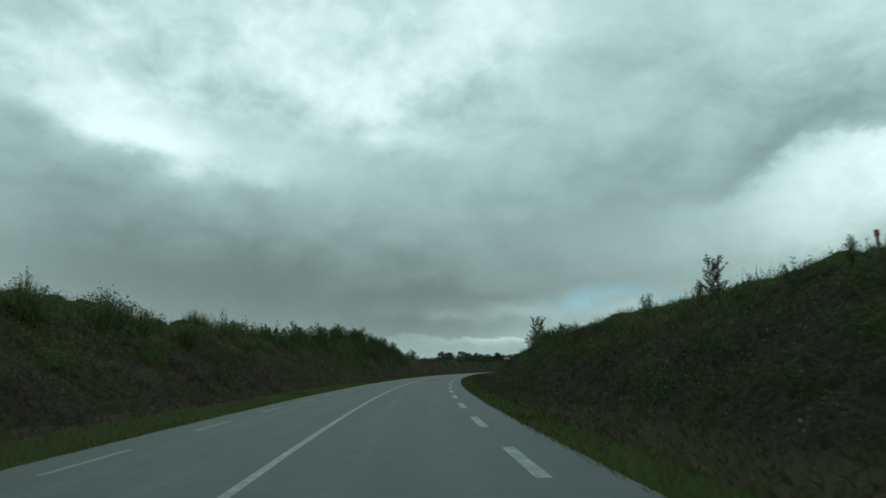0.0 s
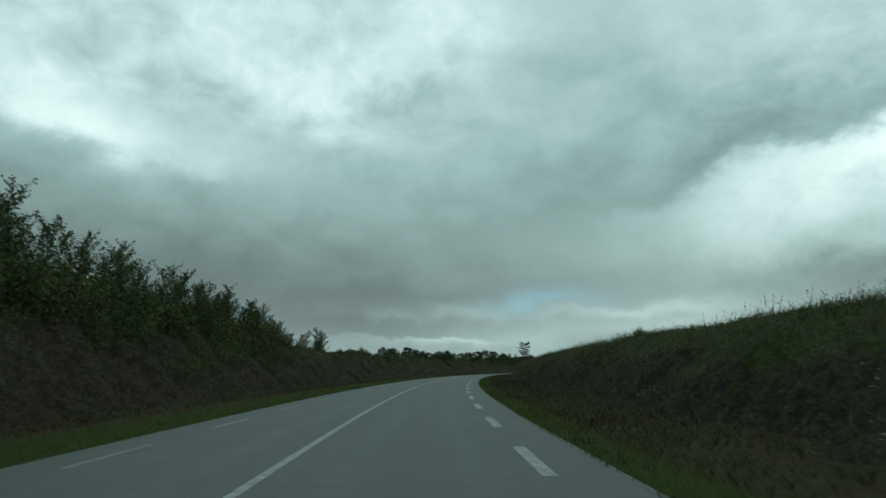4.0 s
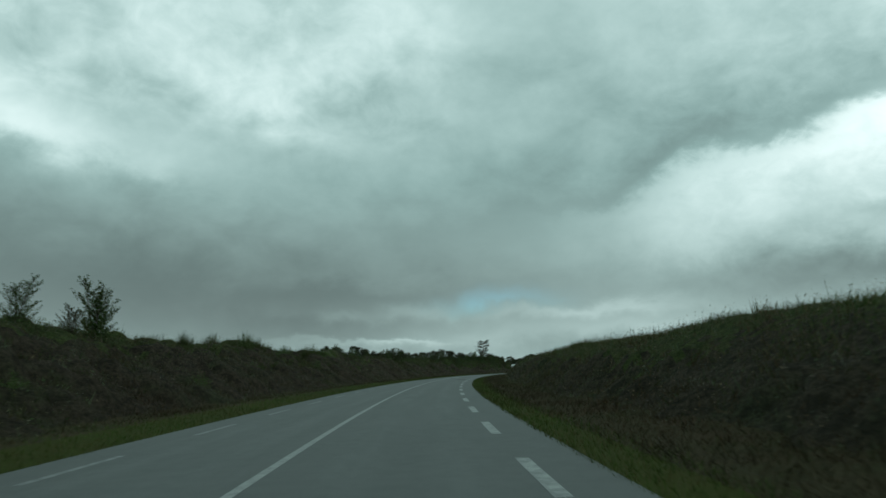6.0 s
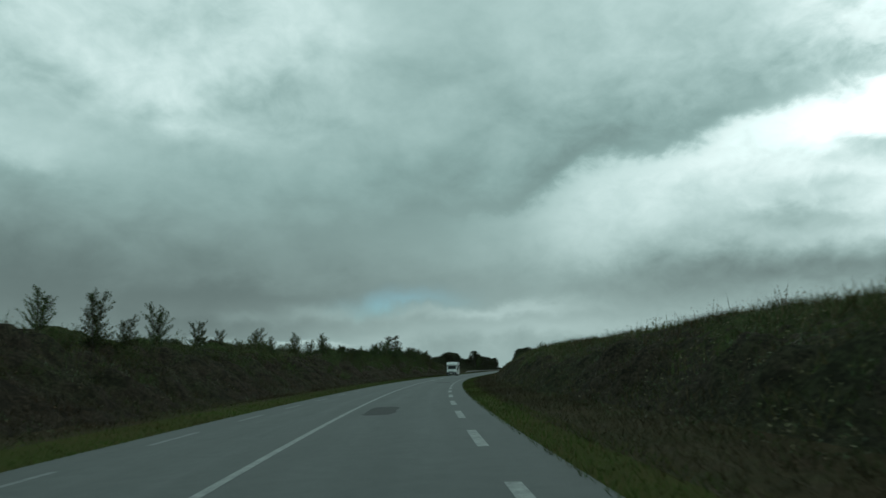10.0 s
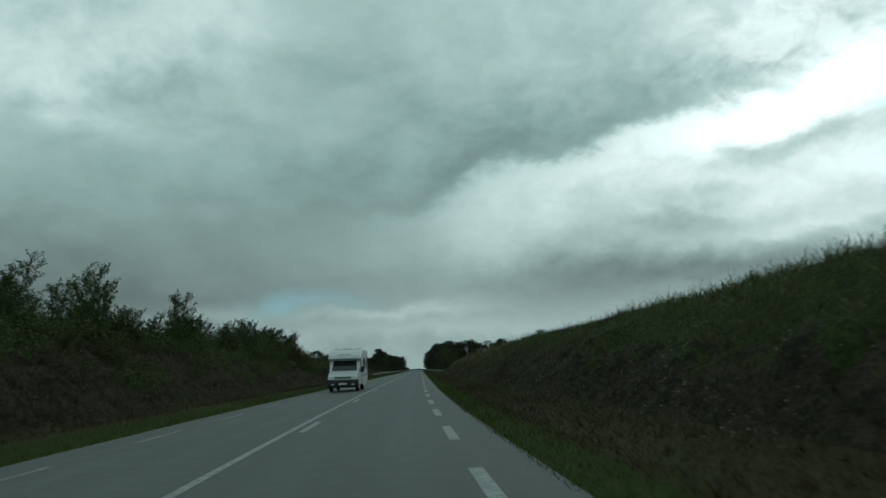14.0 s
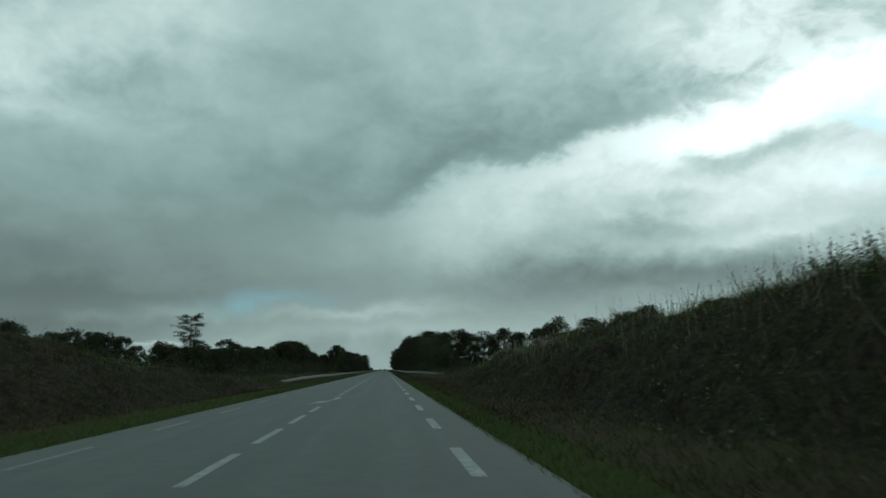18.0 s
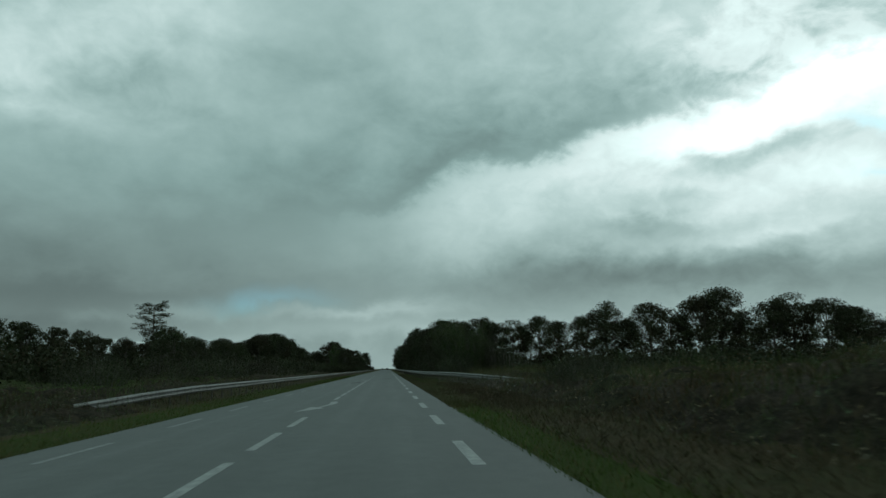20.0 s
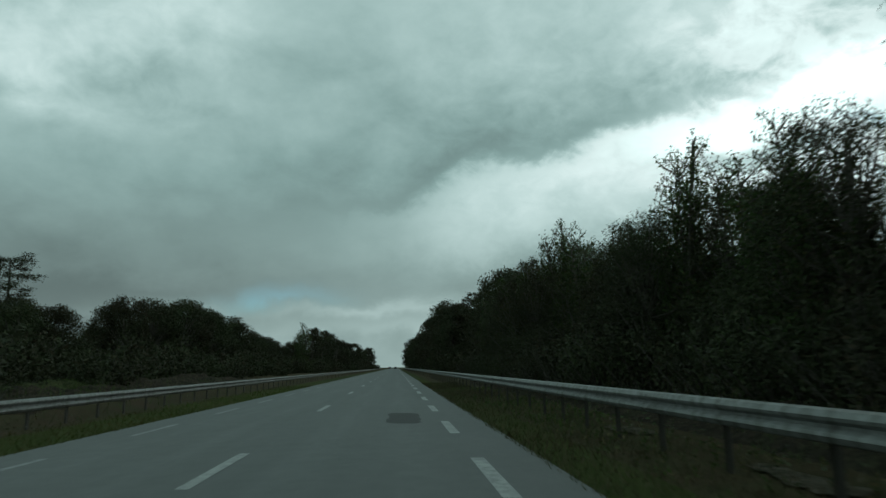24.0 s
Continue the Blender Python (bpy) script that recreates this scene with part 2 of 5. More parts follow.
sun = new("sun", bpy.data.lights.new("sun", "SUN"))
sun.data.energy, sun.data.angle, sun.data.color = 0.16, radians(25), (1.0, 0.97, 0.92)
sun.matrix_world = look((0, 0, 50), (-math.sin(radians(SUN_AZ)) * math.cos(radians(SUN_EL)), -math.cos(radians(SUN_AZ)) * math.cos(radians(SUN_EL)), 50 - math.sin(radians(SUN_EL))))


# ---------------------------------------------------------------- materials
def material(name, build):
    mat = bpy.data.materials.new(name)
    mat.use_nodes = True
    g = Graph(mat.node_tree)
    bsdf = next(n for n in mat.node_tree.nodes if n.type == "BSDF_PRINCIPLED")
    build(g, bsdf)
    return mat


def bump(g, bsdf, height, strength, distance=0.02):
    n = g.add("ShaderNodeBump", inputs={"Height": height, "Strength": strength, "Distance": distance})
    g.put(bsdf.inputs["Normal"], n.outputs[0])


def m_asphalt(g, b):
    pos = g.add("ShaderNodeNewGeometry").outputs["Position"]
    uv = g.add("ShaderNodeUVMap").outputs[0]
    sep = g.add("ShaderNodeSeparateXYZ", inputs={0: uv})
    along = g.add("ShaderNodeCombineXYZ", inputs={0: sep.outputs[0], 1: g.m("MULTIPLY", sep.outputs[1], 0.06), 2: 0.0}).outputs[0]
    streak = g.noise(along, 2.2, 4.0, 0.6)
    blotch = g.noise(pos, 0.35, 5.0, 0.6)
    grain = g.noise(pos, 90.0, 2.0, 0.7)
    base = g.mix(g.ramp(streak, ((0.3, 0.0), (0.7, 1.0))), (0.078, 0.084, 0.081), (0.114, 0.123, 0.119))
    lane = g.m("ABSOLUTE", g.m("SUBTRACT", g.m("ABSOLUTE", sep.outputs[0]), 1.8))
    track = g.m("POWER", 2.718, g.m("MULTIPLY", g.m("POWER", g.m("SUBTRACT", lane, 0.75), 2.0), -9.0))
    base = g.mix(g.m("MULTIPLY", track, 0.55), base, (0.124, 0.134, 0.130))
    base = g.mix(g.m("MULTIPLY", g.ramp(blotch, ((0.45, 0.0), (0.75, 1.0))), 0.5), base, (0.074, 0.080, 0.078))
    worn = g.noise(pos, 2.6, 5.0, 0.65)
    base = g.mix(g.m("MULTIPLY", g.ramp(worn, ((0.42, 1.0), (0.56, 0.0))), 0.35), base, (0.058, 0.064, 0.064))
    base = g.mix(g.ramp(grain, ((0.3, 0.35), (0.7, 0.0))), base, (0.035, 0.035, 0.035))
    g.put(b.inputs["Base Color"], base)
    g.put(b.inputs["Roughness"], g.ramp(streak, ((0.2, 0.55), (0.8, 0.72))))
    b.inputs["Specular IOR Level"].default_value = 0.45
    bump(g, b, grain, 0.35, 0.006)


def m_patch(g, b):
    pos = g.add("ShaderNodeNewGeometry").outputs["Position"]
    grain = g.noise(pos, 70.0, 3.0, 0.7)
    g.put(b.inputs["Base Color"], g.mix(grain, (0.03, 0.031, 0.031), (0.055, 0.056, 0.055)))
    b.inputs["Roughness"].default_value = 0.85
    bump(g, b, grain, 0.4, 0.008)


def m_paint(g, b):
    pos = g.add("ShaderNodeNewGeometry").outputs["Position"]
    wear = g.noise(pos, 6.0, 6.0, 0.7)
    fine = g.noise(pos, 60.0, 2.0, 0.6)
    base = g.mix(g.ramp(wear, ((0.38, 0.0), (0.62, 1.0))), (0.18, 0.19, 0.185), (0.38, 0.39, 0.38))
    base = g.mix(g.ramp(fine, ((0.3, 0.4), (0.55, 0.0))), base, (0.13, 0.13, 0.13))
    g.put(b.inputs["Base Color"], base)
    b.inputs["Roughness"].default_value = 0.6


def m_faint(g, b):
    """Road paint that tyres and weather have mostly taken off."""
    pos = g.add("ShaderNodeNewGeometry").outputs["Position"]
    wear = g.noise(pos, 5.0, 6.0, 0.75)
    base = g.mix(g.ramp(wear, ((0.36, 0.0), (0.64, 1.0))), (0.11, 0.117, 0.115), (0.27, 0.28, 0.275))
    g.put(b.inputs["Base Color"], base)
    b.inputs["Roughness"].default_value = 0.65


def m_soil(g, b):
    pos = g.add("ShaderNodeNewGeometry").outputs["Position"]
    a = g.noise(pos, 0.5, 5.0, 0.6)
    c = g.noise(pos, 6.0, 5.0, 0.7)
    base = g.mix(g.ramp(a, ((0.35, 0.0), (0.65, 1.0))), (0.078, 0.052, 0.032), (0.056, 0.056, 0.026))
    base = g.mix(g.ramp(c, ((0.4, 0.0), (0.7, 0.8))), base, (0.034, 0.029, 0.017))
    g.put(b.inputs["Base Color"], base)
    b.inputs["Roughness"].default_value = 0.95
    b.inputs["Specular IOR Level"].default_value = 0.05
    bump(g, b, c, 0.8, 0.1)


def m_grassland(g, b):
    pos = g.add("ShaderNodeNewGeometry").outputs["Position"]
    a = g.noise(pos, 0.4, 5.0, 0.6)
    c = g.noise(pos, 9.0, 4.0, 0.7)
    base = g.mix(g.ramp(a, ((0.3, 0.0), (0.7, 1.0))), (0.036, 0.056, 0.012), (0.048, 0.052, 0.017))
    base = g.mix(g.ramp(c, ((0.4, 0.0), (0.7, 0.6))), base, (0.022, 0.030, 0.009))
    fields = g.noise(pos, 0.006, 3.0, 0.55)
    base = g.mix(g.ramp(fields, ((0.45, 0.0), (0.60, 0.7))), base, g.vec("MULTIPLY", base, (1.7, 1.3, 1.2)))
    g.put(b.inputs["Base Color"], base)
    b.inputs["Roughness"].default_value = 0.95
    b.inputs["Specular IOR Level"].default_value = 0.05
    bump(g, b, c, 0.7, 0.06)


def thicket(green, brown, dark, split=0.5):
    """Closed scrub: patches of green and brown growth, the shade between its leaves painted as dark noise."""
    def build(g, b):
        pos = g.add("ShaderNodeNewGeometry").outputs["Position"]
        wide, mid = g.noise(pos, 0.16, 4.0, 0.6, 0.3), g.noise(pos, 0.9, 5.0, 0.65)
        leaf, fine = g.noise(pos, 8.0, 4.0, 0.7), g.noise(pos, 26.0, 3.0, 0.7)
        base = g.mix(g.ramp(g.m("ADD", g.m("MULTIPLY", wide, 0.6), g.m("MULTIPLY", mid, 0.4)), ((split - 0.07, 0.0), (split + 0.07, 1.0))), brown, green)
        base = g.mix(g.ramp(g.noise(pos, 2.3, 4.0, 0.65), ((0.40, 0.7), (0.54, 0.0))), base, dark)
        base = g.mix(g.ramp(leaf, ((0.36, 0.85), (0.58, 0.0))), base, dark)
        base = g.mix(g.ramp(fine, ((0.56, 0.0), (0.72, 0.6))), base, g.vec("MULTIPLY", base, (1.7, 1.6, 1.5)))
        g.put(b.inputs["Base Color"], base)
        b.inputs["Roughness"].default_value = 0.9
        b.inputs["Specular IOR Level"].default_value = 0.04
        bump(g, b, g.m("ADD", leaf, g.m("MULTIPLY", fine, 0.4)), 1.0, 0.22)
    return build


def leafy(low, high, dry, share=0.15, rough=0.65, gloss=0.1):
    """Leaves that vary from low to high colour leaf by leaf, some of them dry."""
    def build(g, b):
        geo = g.add("ShaderNodeNewGeometry")
        pos, isle = geo.outputs["Position"], geo.outputs["Random Per Island"]
        spread = g.noise(pos, 0.25, 3.0, 0.6)
        base = g.mix(isle, low, high)
        brown = g.m("GREATER_THAN", g.m("ADD", g.m("MULTIPLY", isle, 0.6), g.m("MULTIPLY", spread, 0.8)), 1.0 - share)
        base = g.mix(brown, base, dry)
        drift = g.noise(pos, 0.11, 4.0, 0.65)
        base = g.mix(g.ramp(drift, ((0.38, 0.75), (0.50, 0.0))), base, g.vec("MULTIPLY", base, (0.72, 0.52, 0.50)))
        base = g.mix(g.ramp(drift, ((0.52, 0.0), (0.66, 0.8))), base, g.vec("MULTIPLY", base, (1.25, 1.45, 1.2)))
        g.put(b.inputs["Base Color"], base)
        b.inputs["Roughness"].default_value = rough
        b.inputs["Specular IOR Level"].default_value = gloss
    return build


def m_bark(g, b):
    pos = g.add("ShaderNodeTexCoord").outputs["Object"]
    c = g.noise(g.vec("MULTIPLY", pos, (6, 6, 1.2)), 3.0, 5.0, 0.7)
    g.put(b.inputs["Base Color"], g.mix(c, (0.035, 0.03, 0.024), (0.12, 0.105, 0.085)))
    b.inputs["Roughness"].default_value = 0.9
    bump(g, b, c, 0.8, 0.03)


def m_zinc(g, b):
    """Old galvanised sheet: dulled zinc with road grime washed down in streaks."""
    pos = g.add("ShaderNodeNewGeometry").outputs["Position"]
    c = g.noise(pos, 1.6, 5.0, 0.65)
    streak = g.noise(g.vec("MULTIPLY", pos, (5.0, 5.0, 0.8)), 1.5, 5.0, 0.7)
    d = g.noise(pos, 30.0, 3.0, 0.6)
    base = g.mix(c, (0.13, 0.135, 0.13), (0.30, 0.31, 0.30))
    base = g.mix(g.ramp(streak, ((0.46, 0.0), (0.64, 0.85))), base, (0.060, 0.052, 0.042))
    g.put(b.inputs["Base Color"], base)
    b.inputs["Metallic"].default_value = 0.25
    g.put(b.inputs["Roughness"], g.ramp(d, ((0.3, 0.50), (0.7, 0.70))))


def plain(color, rough=0.5, metal=0.0, vary=0.15, scale=4.0):
    def build(g, b):
        pos = g.add("ShaderNodeTexCoord").outputs["Object"]
        c = g.noise(pos, scale, 4.0, 0.6)
        dark = tuple(v * (1 - vary) for v in color)
        g.put(b.inputs["Base Color"], g.mix(c, dark, color))
        b.inputs["Roughness"].default_value = rough
        b.inputs["Metallic"].default_value = metal
    return build


ASPHALT, PATCH, PAINT = material("asphalt", m_asphalt), material("fresh_asphalt", m_patch), material("road_paint", m_paint)
FAINT = material("worn_road_paint", m_faint)
SOIL, TURF = material("bank_soil", m_soil), material("turf", m_grassland)
SCRUB = material("scrub_leaves", leafy((0.055, 0.080, 0.027), (0.086, 0.125, 0.040), (0.100, 0.086, 0.040), 0.14))
GLOSSY = material("glossy_leaves", leafy((0.055, 0.072, 0.030), (0.100, 0.125, 0.055), (0.120, 0.098, 0.060), 0.16, 0.50, 0.35))
TUSSOCK = material("tussock_blades", leafy((0.058, 0.070, 0.028), (0.092, 0.102, 0.038), (0.108, 0.080, 0.044), 0.30))
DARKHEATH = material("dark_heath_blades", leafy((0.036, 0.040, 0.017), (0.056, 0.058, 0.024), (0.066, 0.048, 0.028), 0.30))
HEATH = material("heath_leaves", leafy((0.048, 0.045, 0.024), (0.072, 0.062, 0.034), (0.086, 0.066, 0.038), 0.30))
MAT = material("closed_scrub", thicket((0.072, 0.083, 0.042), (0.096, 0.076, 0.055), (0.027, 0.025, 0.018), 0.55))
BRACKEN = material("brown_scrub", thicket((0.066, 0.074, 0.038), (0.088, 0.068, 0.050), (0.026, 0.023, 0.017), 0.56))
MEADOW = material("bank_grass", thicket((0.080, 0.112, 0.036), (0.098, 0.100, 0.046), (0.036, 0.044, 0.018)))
GRAVEL = material("dry_shoulder", thicket((0.14, 0.12, 0.09), (0.19, 0.16, 0.125), (0.07, 0.065, 0.045)))
BLADES = material("grass_blades", leafy((0.048, 0.078, 0.016), (0.080, 0.118, 0.026), (0.12, 0.096, 0.040), 0.14))
DRYBLADES = material("worn_grass_blades", leafy((0.044, 0.056, 0.020), (0.072, 0.088, 0.032), (0.098, 0.080, 0.046), 0.38))
CRESTGRASS = material("crest_grass", leafy((0.042, 0.068, 0.020), (0.095, 0.125, 0.040), (0.15, 0.125, 0.065), 0.16))
PETAL = material("white_petals", leafy((0.26, 0.26, 0.24), (0.42, 0.41, 0.38), (0.28, 0.22, 0.14), 0.2))
STRAW = material("dry_stalks", leafy((0.20, 0.175, 0.11), (0.38, 0.32, 0.21), (0.16, 0.13, 0.07), 0.2))
OAK = material("oak_leaves", leafy((0.030, 0.034, 0.018), (0.054, 0.062, 0.031), (0.062, 0.054, 0.032), 0.08))
SALLOW = material("sapling_leaves", leafy((0.026, 0.046, 0.013), (0.068, 0.104, 0.032), (0.09, 0.08, 0.03), 0.06))
BARK, ZINC = material("bark", m_bark), material("galvanised_steel", m_zinc)
POSTSTEEL = material("dull_post_steel", plain((0.085, 0.074, 0.062), 0.8, 0.1, 0.5, 8))
WHITE = material("white_coachwork", plain((0.66, 0.67, 0.67), 0.3, 0, 0.06, 1.5))
BLACK = material("black_plastic", plain((0.02, 0.02, 0.022), 0.55))
TYRE = material("tyre_rubber", plain((0.018, 0.018, 0.018), 0.85))
STEEL = material("wheel_steel", plain((0.45, 0.46, 0.47), 0.4, 0.7))
WOODY = material("weathered_wood", plain((0.16, 0.12, 0.085), 0.85, 0, 0.4, 12))
REDCAP = material("red_plastic", plain((0.55, 0.05, 0.05), 0.5))


def m_glass(g, b):
    b.inputs["Base Color"].default_value = (0.015, 0.018, 0.02, 1)
    b.inputs["Roughness"].default_value = 0.06
    b.inputs["Specular IOR Level"].default_value = 0.6


GLASS = material("tinted_glass", m_glass)


def m_lamp(g, b):
    b.inputs["Base Color"].default_value = (0.55, 0.57, 0.58, 1)
    b.inputs["Roughness"].default_value = 0.12
    b.inputs["Coat Weight"].default_value = 0.8


LAMPGLASS = material("headlamp_glass", m_lamp)


# ---------------------------------------------------------------- building helpers
def mesh_from(name, verts, faces, mat, uv=None, smooth=False):
    me = bpy.data.meshes.new(name)
    me.from_pydata([tuple(v) for v in verts], [], [tuple(f) for f in faces])
    me.materials.append(mat)
    if uv is not None:
        layer = me.uv_layers.new(name="UVMap")
        loops = np.zeros(len(me.loops), int)
        me.loops.foreach_get("vertex_index", loops)
        layer.data.foreach_set("uv", np.asarray(uv, np.float32)[loops].ravel())
    if smooth:
        me.polygons.foreach_set("use_smooth", np.ones(len(me.polygons), bool))
    me.update()
    return me


def soup(name, corners, mat):
    """A mesh of loose faces: corners is (faces, 3 or 4, 3)."""
    corners = np.asarray(corners, np.float32)
    n, k = corners.shape[:2]
    me = bpy.data.meshes.new(name)
    me.vertices.add(n * k)
    me.vertices.foreach_set("co", corners.ravel())
    me.loops.add(n * k)
    me.loops.foreach_set("vertex_index", np.arange(n * k, dtype=np.int32))
    me.polygons.add(n)
    me.polygons.foreach_set("loop_start", np.arange(0, n * k, k, dtype=np.int32))
    me.update(calc_edges=True)
    me.materials.append(mat)
    return me


def child(name, me, parent, label=""):
    ob = new(name, me)
    ob.parent = parent
    if label:
        tagged(ob, label)
    return ob


def part(name, bm, mat, parent, label=""):
    me = bpy.data.meshes.new(name)
    bm.to_mesh(me)
    bm.free()
    me.materials.append(mat)
    return child(name, me, parent, label)


def box(size, at=(0, 0, 0), bevel=0.0, segments=2):
    bm = bmesh.new()
    bmesh.ops.create_cube(bm, size=1, matrix=Matrix.Translation(at) @ Matrix.Diagonal((*size, 1)))
    if bevel:
        bmesh.ops.bevel(bm, geom=list(bm.edges), offset=bevel, segments=segments, affect="EDGES", profile=0.5)
    return bm


def strip(s0, s1, d0, d1, lift, steps=1, across=1, height=None):
    """Corners and faces of a ribbon along the road."""
    ss, dd = np.linspace(s0, s1, steps + 1), np.linspace(d0, d1, across + 1)
    S, D = np.meshgrid(ss, dd, indexing="ij")
    Z = tilt(S, D) + lift
    V = place(S.ravel(), D.ravel(), Z.ravel())
    w = across + 1
    F = [(i * w + j, i * w + j + 1, (i + 1) * w + j + 1, (i + 1) * w + j) for i in range(steps) for j in range(across)]
    return V, F, np.stack([D.ravel(), S.ravel()], -1)


def leaf_tris(rng, at, size, lean=1.0, up=0.0):
    """One small three-cornered leaf each, pointing anywhere, at the places given; size is each leaf's length."""
    n = len(at)
    a = rng.normal(size=(n, 3))
    a[:, 2] = a[:, 2] * lean + up
    a /= np.linalg.norm(a, axis=1)[:, None]
    b = np.cross(a, rng.normal(size=(n, 3)))
    b /= np.linalg.norm(b, axis=1)[:, None] + 1e-9
    s = np.broadcast_to(size, n)[:, None]
    a, b = a * s * 0.55, b * s * 0.36
    return np.stack([at - a, at + b + a * 0.2, at + a - b * 0.5], 1)


def blade_tris(rng, at, high, wide, lean=0.35):
    n = len(at)
    ang = rng.uniform(0, 2 * np.pi, n)
    side = np.stack([np.cos(ang), np.sin(ang), np.zeros(n)], -1) * (np.broadcast_to(wide, n) / 2)[:, None]
    h = np.broadcast_to(high, n)
    tip = at + np.stack([rng.normal(0, lean, n) * h, rng.normal(0, lean, n) * h, h], -1)
    return np.stack([at - side, at + side, tip], 1)


# ---------------------------------------------------------------- ground
ROAD_L, ROAD_R = -4.4, 4.45
TOE = {1: 3.5, -1: 3.0}          # metres from the asphalt to the foot of the slopes
# height of the cuttings' crests by seconds of the drive
CREST_R = ((-4, 4.3), (0, 4.4), (1.5, 4.5), (3, 4.2), (4, 3.6), (5, 3.1), (7, 2.95), (8.5, 3.0), (10, 2.8), (12, 3.05), (14, 3.9), (16, 3.9), (17.5, 3.8), (18.8, 3.4), (19.6, 2.4), (20.6, 0.9), (21.4, 0.2), (60, 0.0))
CREST_L = ((-4, 4.6), (0, 4.6), (3, 4.1), (4.5, 3.6), (6, 3.0), (8, 2.8), (10, 2.8), (13, 3.0), (15.5, 3.2), (16.5, 3.4), (17.5, 3.7), (18.5, 3.6), (19.3, 3.0), (20, 1.6), (20.8, 0.1), (60, 0.0))


def t_of(s):
    return np.where(np.asarray(s) > S_END, 40, np.interp(s, SS, TT))


def land(s, d):
    """Height of the ground beside the road."""
    s, d = np.broadcast_arrays(np.asarray(s, float), np.asarray(d, float))
    t = t_of(s)
    right = d > 0
    edge = np.where(right, ROAD_R, -ROAD_L)
    out = np.abs(d) - edge
    crest = np.where(right, curve(CREST_R, t), curve(CREST_L, t))
    toe = np.where(right, TOE[1], TOE[-1])
    slope = np.where(right, 0.78, 0.62)
    base = tilt(s, np.where(right, ROAD_R, ROAD_L)) - 0.03
    ditch = -0.16 * np.exp(-((out - toe) / 0.6) ** 2)
    rise = slope * 0.7 * np.log1p(np.exp(np.clip((out - toe) / 0.7, -30, 30)))
    k = 0.6
    top = crest - np.log1p(np.exp(np.clip((crest - rise) / k, -30, 30))) * k     # soft shoulder
    top = np.where(rise > 0, np.maximum(top + np.log1p(np.exp(np.clip(crest / k, -30, 30))) * k - crest, 0), 0)
    bumps = 0.18 * np.sin(s * 0.31 + d * 0.5) * np.sin(s * 0.113 - d * 0.21) * np.clip((out - toe) / 3, 0, 1)
    level = base + ditch * np.clip(out / 0.5, 0, 1) + top + bumps
    away = np.clip((out - 95) / 80, 0, 1)              # the high ground runs out into the plain
    away = away * away * (3 - 2 * away)
    return level * (1 - away) - 1.75 * away


def build_ground():
    ss = np.concatenate([np.arange(-70, S_END, 1.6), np.arange(S_END, 1300, 25)])
    for side, name in ((1, "ground_right"), (-1, "ground_left")):
        edge = ROAD_R if side > 0 else -ROAD_L
        out = np.concatenate([np.linspace(-0.25, 1.0, 6), np.linspace(1.35, 16, 34), (18, 22, 28, 40, 60, 95, 130, 180)])
        S, D = np.meshgrid(ss, side * (edge + out), indexing="ij")
        Z = land(S, D)
        Z[:, 0] -= 0.10
        V = place(S.ravel(), D.ravel(), Z.ravel())
        w = len(out)
        F = [(i * w + j, i * w + j + 1, (i + 1) * w + j + 1, (i + 1) * w + j) for i in range(len(ss) - 1) for j in range(w - 1)]
        me = mesh_from(name, V, F if side > 0 else [f[::-1] for f in F], TURF, smooth=True)
        me.materials.append(SOIL)
        idx = np.array([1 if ((5 if side > 0 else 7) <= j < w - 8) else 0 for i in range(len(ss) - 1) for j in range(w - 1)], np.int32)
        me.polygons.foreach_set("material_index", idx)
        ob = tagged(new(name, me), "grassy roadside bank with dark soil between the scrub", "ground", kind="structure")
    # the land all round, to the horizon
    V, F = [], []
    cx, cy, _ = axis(300)
    n = 48
    for r in (0, 300, 900, 2200, 4800):
        for k in range(n):
            V.append((cx + r * math.cos(2 * math.pi * k / n), cy + r * math.sin(2 * math.pi * k / n), -1.6))
    for i in range(4):
        for k in range(n):
            F.append((i * n + k, (i + 1) * n + k, (i + 1) * n + (k + 1) % n, i * n + (k + 1) % n))
    tagged(new("ground_far", mesh_from("ground_far", V, F, TURF)), "flat farmland reaching the horizon", "ground", kind="structure")


build_ground()

road = tagged(new("road", None), "two-lane grey asphalt country road with worn white markings", "road", kind="structure")


def build_road():
    V, F, UV = strip(-70, 1250, ROAD_L, ROAD_R, 0, 880, 10)
    child("asphalt", mesh_from("asphalt", V, F, ASPHALT, UV, True), road)


build_road()
PERIOD, DASH = 6.8, 3.1


def marking(name, s0, s1, d, wide, lift=0.004, mat=None):
    steps = max(1, int((s1 - s0) / 1.5))
    V, F, UV = strip(s0, s1, d - wide / 2, d + wide / 2, lift, steps, 1)
    child(name, mesh_from(name, V, F, mat or PAINT), road)


PHASE_R, PHASE_L = 8.44, 10.45
for k in range(-5, 130):
    s = PHASE_R + k * PERIOD
    s += float(curve(((0, -0.3), (30, 0), (200, 0.35), (360, 0.05), (410, -0.3), (500, -0.1)), s))
    marking("edge_dash", s, s + DASH, 3.5, 0.20)
    s = PHASE_L + k * PERIOD
    s += float(curve(((0, -0.2), (100, 0.0), (150, 1.0), (205, 1.6), (300, 1.2), (335, 0.5), (350, 0.2), (420, 0.1), (505, -0.5), (560, -0.6)), s))
    marking("edge_dash", s, s + DASH, -3.3, 0.15, mat=FAINT)
marking("centre_line", -60, 407.4, 0.0, 0.14)


